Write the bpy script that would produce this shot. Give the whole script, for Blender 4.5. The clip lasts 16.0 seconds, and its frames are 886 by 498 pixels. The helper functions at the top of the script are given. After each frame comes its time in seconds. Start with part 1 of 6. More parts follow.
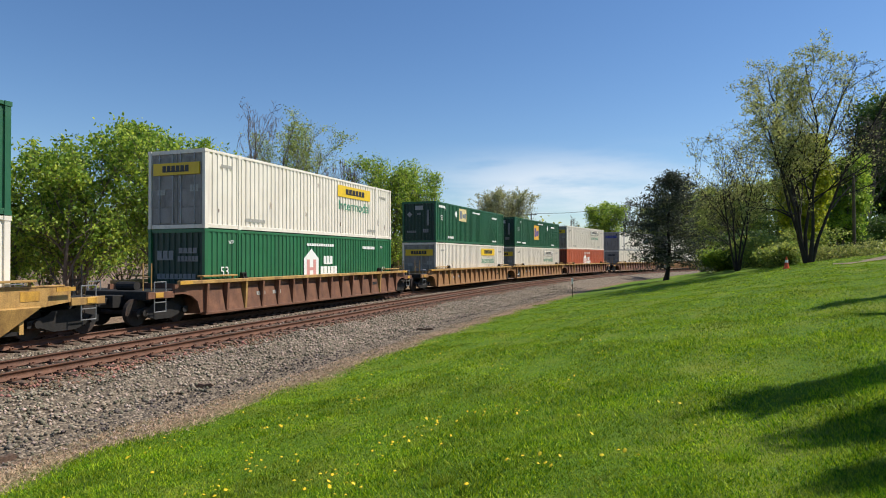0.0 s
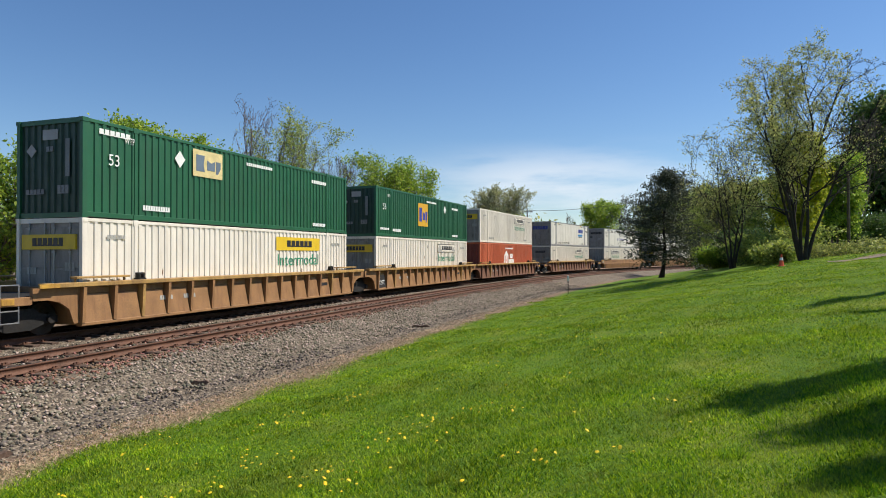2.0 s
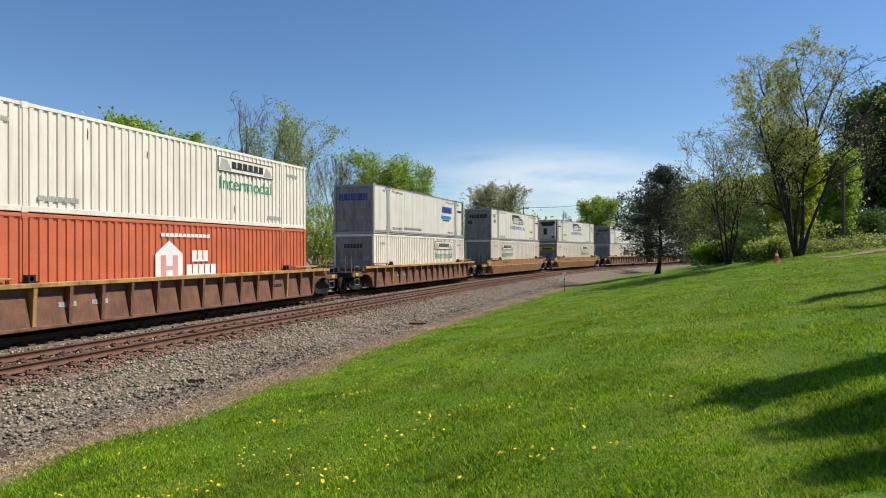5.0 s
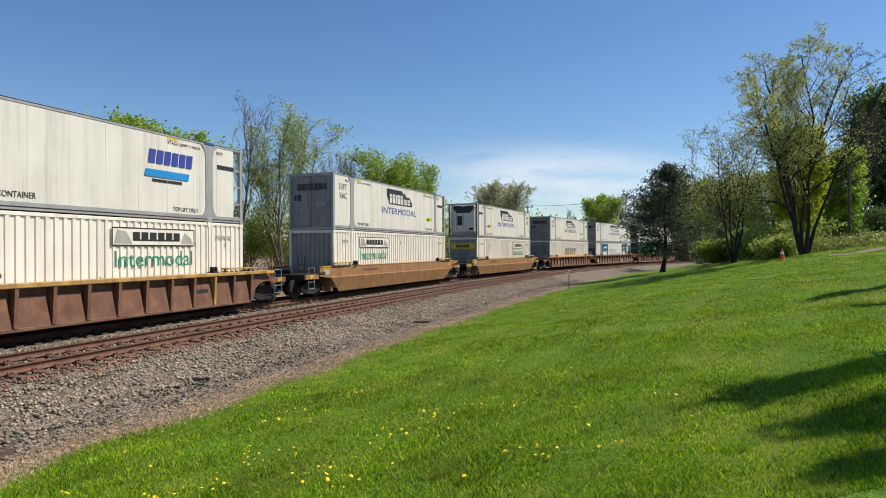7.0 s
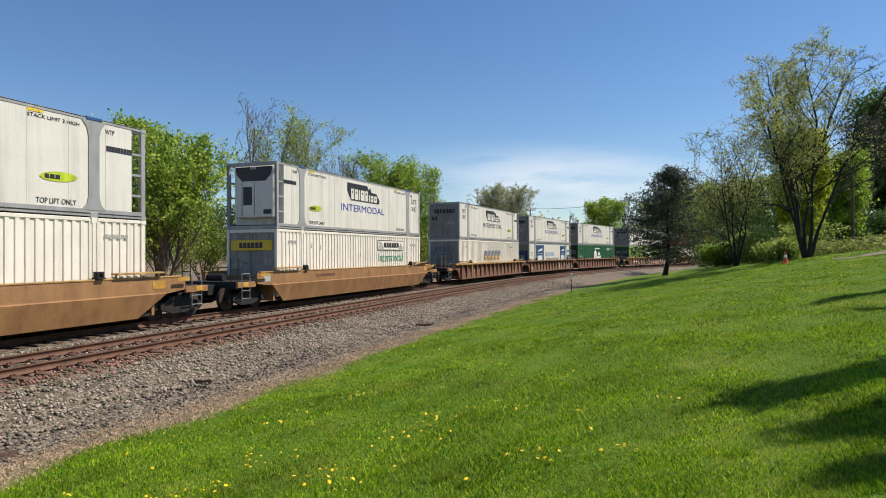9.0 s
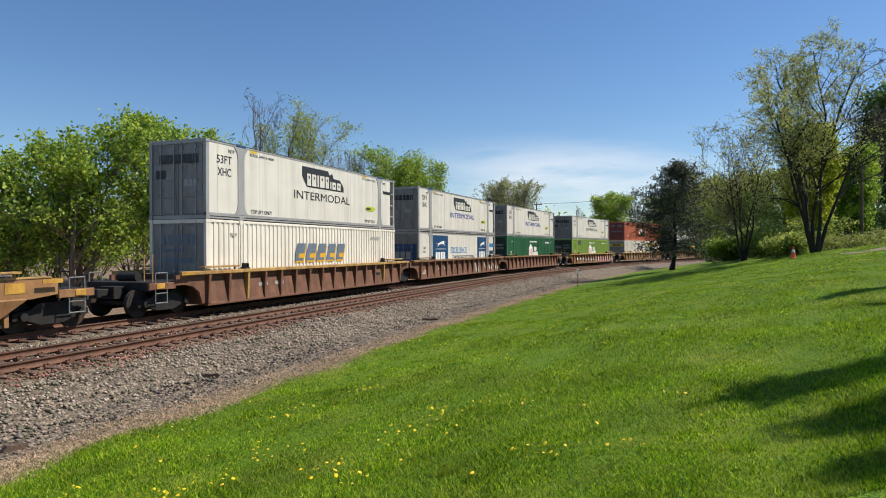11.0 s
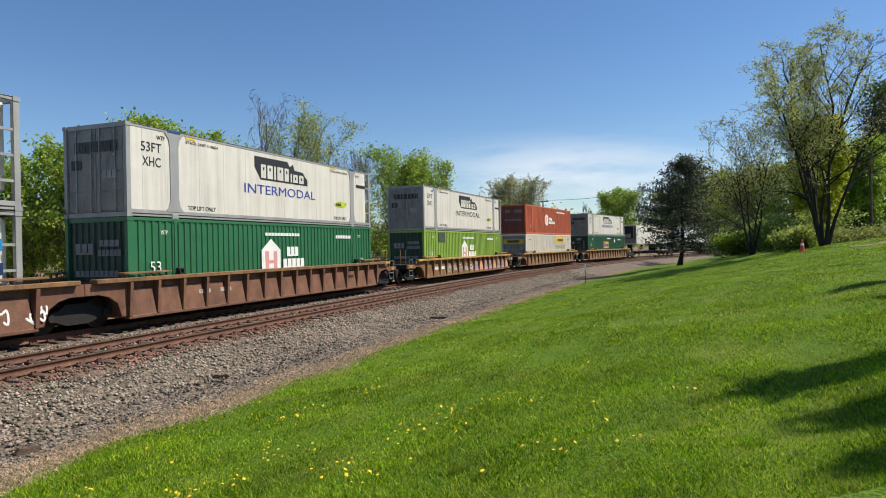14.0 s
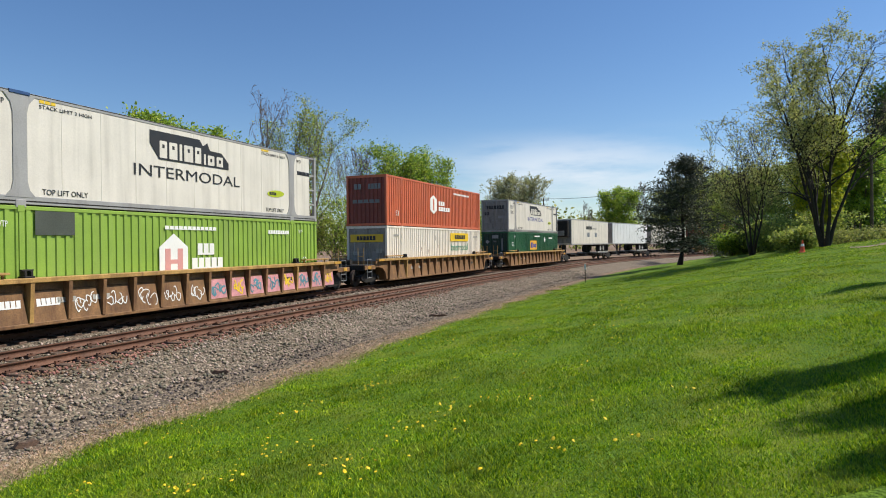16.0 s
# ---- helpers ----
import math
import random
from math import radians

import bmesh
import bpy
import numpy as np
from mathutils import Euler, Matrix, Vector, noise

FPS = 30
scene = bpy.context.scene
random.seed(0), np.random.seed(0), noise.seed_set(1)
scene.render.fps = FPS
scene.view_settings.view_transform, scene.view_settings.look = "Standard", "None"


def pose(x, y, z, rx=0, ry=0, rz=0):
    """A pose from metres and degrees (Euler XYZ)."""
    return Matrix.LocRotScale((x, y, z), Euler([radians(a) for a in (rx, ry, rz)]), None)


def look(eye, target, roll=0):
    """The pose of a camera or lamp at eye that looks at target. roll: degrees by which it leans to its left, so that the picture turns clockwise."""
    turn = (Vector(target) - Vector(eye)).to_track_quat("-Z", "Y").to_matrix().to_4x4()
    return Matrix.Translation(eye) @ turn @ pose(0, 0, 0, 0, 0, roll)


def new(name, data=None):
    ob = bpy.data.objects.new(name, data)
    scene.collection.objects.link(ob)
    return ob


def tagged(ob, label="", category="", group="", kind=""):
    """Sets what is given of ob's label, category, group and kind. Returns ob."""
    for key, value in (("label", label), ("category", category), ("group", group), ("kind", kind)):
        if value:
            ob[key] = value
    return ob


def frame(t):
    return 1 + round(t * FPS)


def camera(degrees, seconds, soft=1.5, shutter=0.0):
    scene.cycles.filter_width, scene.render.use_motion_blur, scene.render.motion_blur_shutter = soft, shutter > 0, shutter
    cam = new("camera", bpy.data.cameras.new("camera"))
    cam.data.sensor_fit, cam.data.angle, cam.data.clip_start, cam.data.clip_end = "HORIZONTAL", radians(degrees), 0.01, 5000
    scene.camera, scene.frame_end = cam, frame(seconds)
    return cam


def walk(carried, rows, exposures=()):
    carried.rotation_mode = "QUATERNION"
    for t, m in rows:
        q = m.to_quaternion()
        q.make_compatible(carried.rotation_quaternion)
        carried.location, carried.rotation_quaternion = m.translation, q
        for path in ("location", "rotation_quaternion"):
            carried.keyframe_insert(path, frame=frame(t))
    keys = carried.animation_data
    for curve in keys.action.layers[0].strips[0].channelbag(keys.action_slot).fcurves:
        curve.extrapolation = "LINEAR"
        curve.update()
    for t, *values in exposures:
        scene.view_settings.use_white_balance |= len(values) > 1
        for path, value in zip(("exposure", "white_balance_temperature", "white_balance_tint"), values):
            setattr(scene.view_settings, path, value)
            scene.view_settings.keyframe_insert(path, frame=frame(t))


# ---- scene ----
# ---------------------------------------------------------------- camera
cam = camera(68.57, 16.0, soft=1.0)
EYE = Vector((0, 0, 2.197))


def gaze(yaw, pitch, lean):
    a, b = radians(yaw), radians(pitch)
    ahead = Vector((math.sin(a) * math.cos(b), math.cos(a) * math.cos(b), math.sin(b)))
    return look(EYE, EYE + ahead * 50, -lean)


walk(cam, [(t, gaze(a, b, c)) for t, a, b, c in (
    (0.0, -0.002, 0.805, 0.155), (0.5, 0.023, 0.674, 0.086), (1.0, 0.115, 0.654, 0.027), (1.5, 0.22, 0.626, 0.038),
    (2.0, 0.35, 0.548, 0.066), (2.5, 0.603, 0.546, 0.205), (3.0, 0.642, 0.58, 0.242), (3.5, 0.689, 0.586, 0.24),
    (4.0, 0.728, 0.508, 0.261), (6.5, 0.414, 0.157, 0.386), (7.0, 0.283, 0.172, 0.381), (7.5, 0.169, 0.291, 0.476),
    (8.0, -0.078, 0.329, 0.505), (8.5, -0.146, 0.378, 0.441), (9.0, 0.076, 0.416, 0.267), (11.5, -0.909, -0.138, 0.329),
    (12.0, -1.336, -0.15, 0.457), (12.5, -1.306, -0.083, 0.509), (13.0, -1.171, -0.1, 0.684), (13.5, -1.065, -0.199, 0.909),
    (14.0, -1.076, -0.193, 1.057), (14.5, -1.077, -0.194, 0.896), (15.0, -1.051, -0.256, 0.743), (15.5, -0.984, -0.365, 0.659),
    (16.0, -1.095, -0.397, 0.567))])

# ---------------------------------------------------------------- daylight
SUN_TURN, SUN_HEIGHT = radians(80), radians(50)
scene.view_settings.exposure = 0.3


def daylight():
    w = bpy.data.worlds.new("sky")
    scene.world = w
    w.use_nodes = True
    t = w.node_tree
    n, l = t.nodes, t.links
    n.clear()
    sky = n.new("ShaderNodeTexSky")
    sky.sky_type = "NISHITA"
    sky.sun_disc = False
    sky.sun_elevation, sky.sun_rotation = SUN_HEIGHT, SUN_TURN
    sky.air_density, sky.dust_density, sky.ozone_density = 1.0, 0.15, 4.0
    # thin white cloud low over the horizon
    co = n.new("ShaderNodeTexCoord")
    mp = n.new("ShaderNodeMapping")
    mp.inputs["Scale"].default_value = (5.0, 5.0, 26.0)
    l.new(co.outputs["Generated"], mp.inputs["Vector"])
    nz = n.new("ShaderNodeTexNoise")
    nz.inputs["Scale"].default_value, nz.inputs["Detail"].default_value, nz.inputs["Roughness"].default_value = 1.0, 6.0, 0.55
    l.new(mp.outputs["Vector"], nz.inputs["Vector"])
    sp = n.new("ShaderNodeSeparateXYZ")
    l.new(co.outputs["Generated"], sp.inputs["Vector"])

    def hump(value, centre, half):
        """1 at the centre, 0 at half away from it."""
        a = n.new("ShaderNodeMath"); a.operation = "SUBTRACT"; a.inputs[1].default_value = centre
        b = n.new("ShaderNodeMath"); b.operation = "ABSOLUTE"
        c = n.new("ShaderNodeMapRange"); c.interpolation_type = "SMOOTHSTEP"
        c.inputs["From Min"].default_value, c.inputs["From Max"].default_value = half, 0.0
        l.new(value, a.inputs[0]); l.new(a.outputs[0], b.inputs[0]); l.new(b.outputs[0], c.inputs["Value"])
        return c.outputs["Result"]

    def times(a, b):
        m = n.new("ShaderNodeMath"); m.operation = "MULTIPLY"; m.use_clamp = True
        l.new(a, m.inputs[0])
        if isinstance(b, float):
            m.inputs[1].default_value = b
        else:
            l.new(b, m.inputs[1])
        return m.outputs[0]

    lift = n.new("ShaderNodeMapRange"); lift.interpolation_type = "SMOOTHSTEP"
    lift.inputs["From Min"].default_value, lift.inputs["From Max"].default_value = 0.3, 0.62
    l.new(nz.outputs["Fac"], lift.inputs["Value"])
    cloud = times(times(hump(sp.outputs["Z"], 0.105, 0.075), hump(sp.outputs["X"], 0.17, 0.28)), lift.outputs["Result"])
    mix = n.new("ShaderNodeMix"); mix.data_type = "RGBA"
    l.new(times(cloud, 0.7), mix.inputs["Factor"])
    deep = n.new("ShaderNodeHueSaturation")
    deep.inputs["Saturation"].default_value = 1.14
    deep.inputs["Hue"].default_value = 0.504
    l.new(sky.outputs["Color"], deep.inputs["Color"])
    l.new(deep.outputs["Color"], mix.inputs["A"])
    mix.inputs["B"].default_value = (7.6, 7.9, 8.3, 1)
    bg = n.new("ShaderNodeBackground")
    bg.inputs["Strength"].default_value = 0.099
    l.new(mix.outputs["Result"], bg.inputs["Color"])
    out = n.new("ShaderNodeOutputWorld")
    l.new(bg.outputs[0], out.inputs[0])
    sun = new("sun", bpy.data.lights.new("sun", "SUN"))
    sun.data.energy, sun.data.angle, sun.data.color = 4.65, radians(0.53), (1.0, 0.93, 0.82)
    toward = Vector((math.sin(SUN_TURN) * math.cos(SUN_HEIGHT), math.cos(SUN_TURN) * math.cos(SUN_HEIGHT), math.sin(SUN_HEIGHT)))
    sun.matrix_world = look(toward * 100, (0, 0, 0))


daylight()

# ---------------------------------------------------------------- materials


def surface(name, colour, rough=0.6, metal=0.0, grain=30.0, vary=0.15, blotch=1.2, dirt=None, dirt_amount=0.0, streak=1.0,
            bump=0.0, bump_scale=60.0, island=0.0, thin=0.0, own=0.0, spec=0.5):
    """Node material: base colour varied by fine grain and broad blotches, dirt or rust in streaks, fine relief."""
    m = bpy.data.materials.new(name)
    m.use_nodes = True
    t = m.node_tree
    n, l = t.nodes, t.links
    b = n["Principled BSDF"]
    co = n.new("ShaderNodeTexCoord")
    info = n.new("ShaderNodeObjectInfo")
    shift = n.new("ShaderNodeVectorMath"); shift.operation = "MULTIPLY_ADD"
    l.new(info.outputs["Random"], shift.inputs[0])
    shift.inputs[1].default_value = (37, 23, 11)
    l.new(co.outputs["Object"], shift.inputs[2])

    def noise_at(scale, stretch=1.0, detail=5.0):
        mp = n.new("ShaderNodeMapping")
        mp.inputs["Scale"].default_value = (1, 1, 1 / stretch)
        l.new(shift.outputs[0], mp.inputs["Vector"])
        z = n.new("ShaderNodeTexNoise")
        z.inputs["Scale"].default_value, z.inputs["Detail"].default_value = scale, detail
        l.new(mp.outputs["Vector"], z.inputs["Vector"])
        return z.outputs["Fac"]

    def ranged(v, a, c, lo, hi):
        r = n.new("ShaderNodeMapRange")
        for k, x in zip(("From Min", "From Max", "To Min", "To Max"), (a, c, lo, hi)):
            r.inputs[k].default_value = x
        l.new(v, r.inputs["Value"])
        return r.outputs["Result"]

    def maths(op, a, c):
        r = n.new("ShaderNodeMath"); r.operation = op
        for i, v in enumerate((a, c)):
            if isinstance(v, float):
                r.inputs[i].default_value = v
            else:
                l.new(v, r.inputs[i])
        return r.outputs[0]

    value = maths("MULTIPLY", ranged(noise_at(grain), 0.3, 0.7, 1 - vary, 1 + vary), ranged(noise_at(blotch), 0.3, 0.7, 1 - vary, 1 + vary))
    if island:
        geo = n.new("ShaderNodeNewGeometry")
        value = maths("MULTIPLY", value, ranged(geo.outputs["Random Per Island"], 0, 1, 1 - island, 1 + island))
    if own:
        value = maths("MULTIPLY", value, ranged(info.outputs["Random"], 0, 1, 1 - own, 1 + own))
    hsv = n.new("ShaderNodeHueSaturation")
    hsv.inputs["Color"].default_value = (*colour, 1)
    l.new(value, hsv.inputs["Value"])
    if island:
        l.new(ranged(geo.outputs["Random Per Island"], 0, 1, 0.5 + 0.07 * island, 0.5 - 0.07 * island), hsv.inputs["Hue"])
    last = hsv.outputs["Color"]
    if dirt:
        mask = maths("MULTIPLY", ranged(noise_at(3.0, streak), 0.42, 0.75, 0, 1), ranged(noise_at(14.0, streak * 2), 0.3, 0.65, 0.2, 1))
        mask = maths("MULTIPLY", mask, float(dirt_amount))
        mx = n.new("ShaderNodeMix"); mx.data_type = "RGBA"
        mx.clamp_factor = True
        l.new(mask, mx.inputs["Factor"]); l.new(last, mx.inputs["A"])
        mx.inputs["B"].default_value = (*dirt, 1)
        last = mx.outputs["Result"]
    l.new(last, b.inputs["Base Color"])
    l.new(ranged(noise_at(blotch * 4), 0.3, 0.7, max(rough - 0.1, 0.02), min(rough + 0.1, 1)), b.inputs["Roughness"])
    b.inputs["Metallic"].default_value = metal
    b.inputs["Specular IOR Level"].default_value = spec
    if bump:
        bp = n.new("ShaderNodeBump")
        bp.inputs["Strength"].default_value, bp.inputs["Distance"].default_value = min(bump, 1.0), 0.02
        l.new(noise_at(bump_scale), bp.inputs["Height"])
        l.new(bp.outputs["Normal"], b.inputs["Normal"])
    if thin:
        tr = n.new("ShaderNodeBsdfTranslucent")
        l.new(last, tr.inputs["Color"])
        ms = n.new("ShaderNodeMixShader")
        ms.inputs["Fac"].default_value = thin
        l.new(b.outputs[0], ms.inputs[1]); l.new(tr.outputs[0], ms.inputs[2])
        l.new(ms.outputs[0], n["Material Output"].inputs["Surface"])
    return m


def ballast_material():
    """Crushed grey stone, each stone of its own tint, with rusty and dark dust in patches."""
    m = bpy.data.materials.new("crushed_stone")
    m.use_nodes = True
    n, l = m.node_tree.nodes, m.node_tree.links
    b = n["Principled BSDF"]
    co = n.new("ShaderNodeTexCoord")
    vo = n.new("ShaderNodeTexVoronoi")
    vo.inputs["Scale"].default_value = 17.0
    l.new(co.outputs["Object"], vo.inputs["Vector"])
    ramp = n.new("ShaderNodeValToRGB")
    e = ramp.color_ramp.elements
    e[0].color, e[1].color = (0.045, 0.033, 0.023, 1), (0.42, 0.335, 0.24, 1)
    mid = e.new(0.6); mid.color = (0.17, 0.13, 0.09, 1)
    l.new(vo.outputs["Color"], ramp.inputs["Fac"])
    nz = n.new("ShaderNodeTexNoise")
    nz.inputs["Scale"].default_value, nz.inputs["Detail"].default_value = 0.45, 6
    l.new(co.outputs["Object"], nz.inputs["Vector"])
    rr = n.new("ShaderNodeMapRange")
    rr.inputs["From Min"].default_value, rr.inputs["From Max"].default_value, rr.inputs["To Max"].default_value = 0.48, 0.72, 0.6
    l.new(nz.outputs["Fac"], rr.inputs["Value"])
    mx = n.new("ShaderNodeMix"); mx.data_type = "RGBA"
    l.new(rr.outputs["Result"], mx.inputs["Factor"]); l.new(ramp.outputs["Color"], mx.inputs["A"])
    mx.inputs["B"].default_value = (0.15, 0.115, 0.08, 1)
    l.new(mx.outputs["Result"], b.inputs["Base Color"])
    b.inputs["Roughness"].default_value = 0.9
    bp = n.new("ShaderNodeBump")
    bp.inputs["Strength"].default_value, bp.inputs["Distance"].default_value = 1.0, 0.05
    bp.invert = True
    l.new(vo.outputs["Distance"], bp.inputs["Height"])
    l.new(bp.outputs["Normal"], b.inputs["Normal"])
    return m


def lawn_material():
    """Mown spring grass: fresh green, with yellower and drier patches and a brown worn rim at the gravel."""
    m = bpy.data.materials.new("mown_grass")
    m.use_nodes = True
    n, l = m.node_tree.nodes, m.node_tree.links
    b = n["Principled BSDF"]
    co = n.new("ShaderNodeTexCoord")

    def nz(scale, lo, hi, detail=6.0):
        z = n.new("ShaderNodeTexNoise")
        z.inputs["Scale"].default_value, z.inputs["Detail"].default_value = scale, detail
        l.new(co.outputs["Object"], z.inputs["Vector"])
        r = n.new("ShaderNodeMapRange")
        r.inputs["From Min"].default_value, r.inputs["From Max"].default_value = lo, hi
        l.new(z.outputs["Fac"], r.inputs["Value"])
        return r.outputs["Result"]

    def mixed(f, a, c):
        x = n.new("ShaderNodeMix"); x.data_type = "RGBA"
        l.new(f, x.inputs["Factor"])
        for k, v in (("A", a), ("B", c)):
            if isinstance(v, tuple):
                x.inputs[k].default_value = (*v, 1)
            else:
                l.new(v, x.inputs[k])
        return x.outputs["Result"]

    green = mixed(nz(22, 0.3, 0.7), (0.05, 0.105, 0.004), (0.145, 0.25, 0.01))
    green = mixed(nz(0.55, 0.5, 0.85), green, (0.27, 0.28, 0.04))
    rim = n.new("ShaderNodeAttribute")
    rim.attribute_name = "worn"
    last = mixed(rim.outputs["Fac"], green, mixed(nz(9, 0.35, 0.65), (0.12, 0.08, 0.055), (0.34, 0.24, 0.16)))
    l.new(last, b.inputs["Base Color"])
    b.inputs["Roughness"].default_value = 0.85
    b.inputs["Specular IOR Level"].default_value = 0.2
    z = n.new("ShaderNodeTexNoise")
    z.inputs["Scale"].default_value, z.inputs["Detail"].default_value = 45.0, 4.0
    l.new(co.outputs["Object"], z.inputs["Vector"])
    bp = n.new("ShaderNodeBump")
    bp.inputs["Strength"].default_value, bp.inputs["Distance"].default_value = 0.8, 0.04
    l.new(z.outputs["Fac"], bp.inputs["Height"])
    l.new(bp.outputs["Normal"], b.inputs["Normal"])
    return m


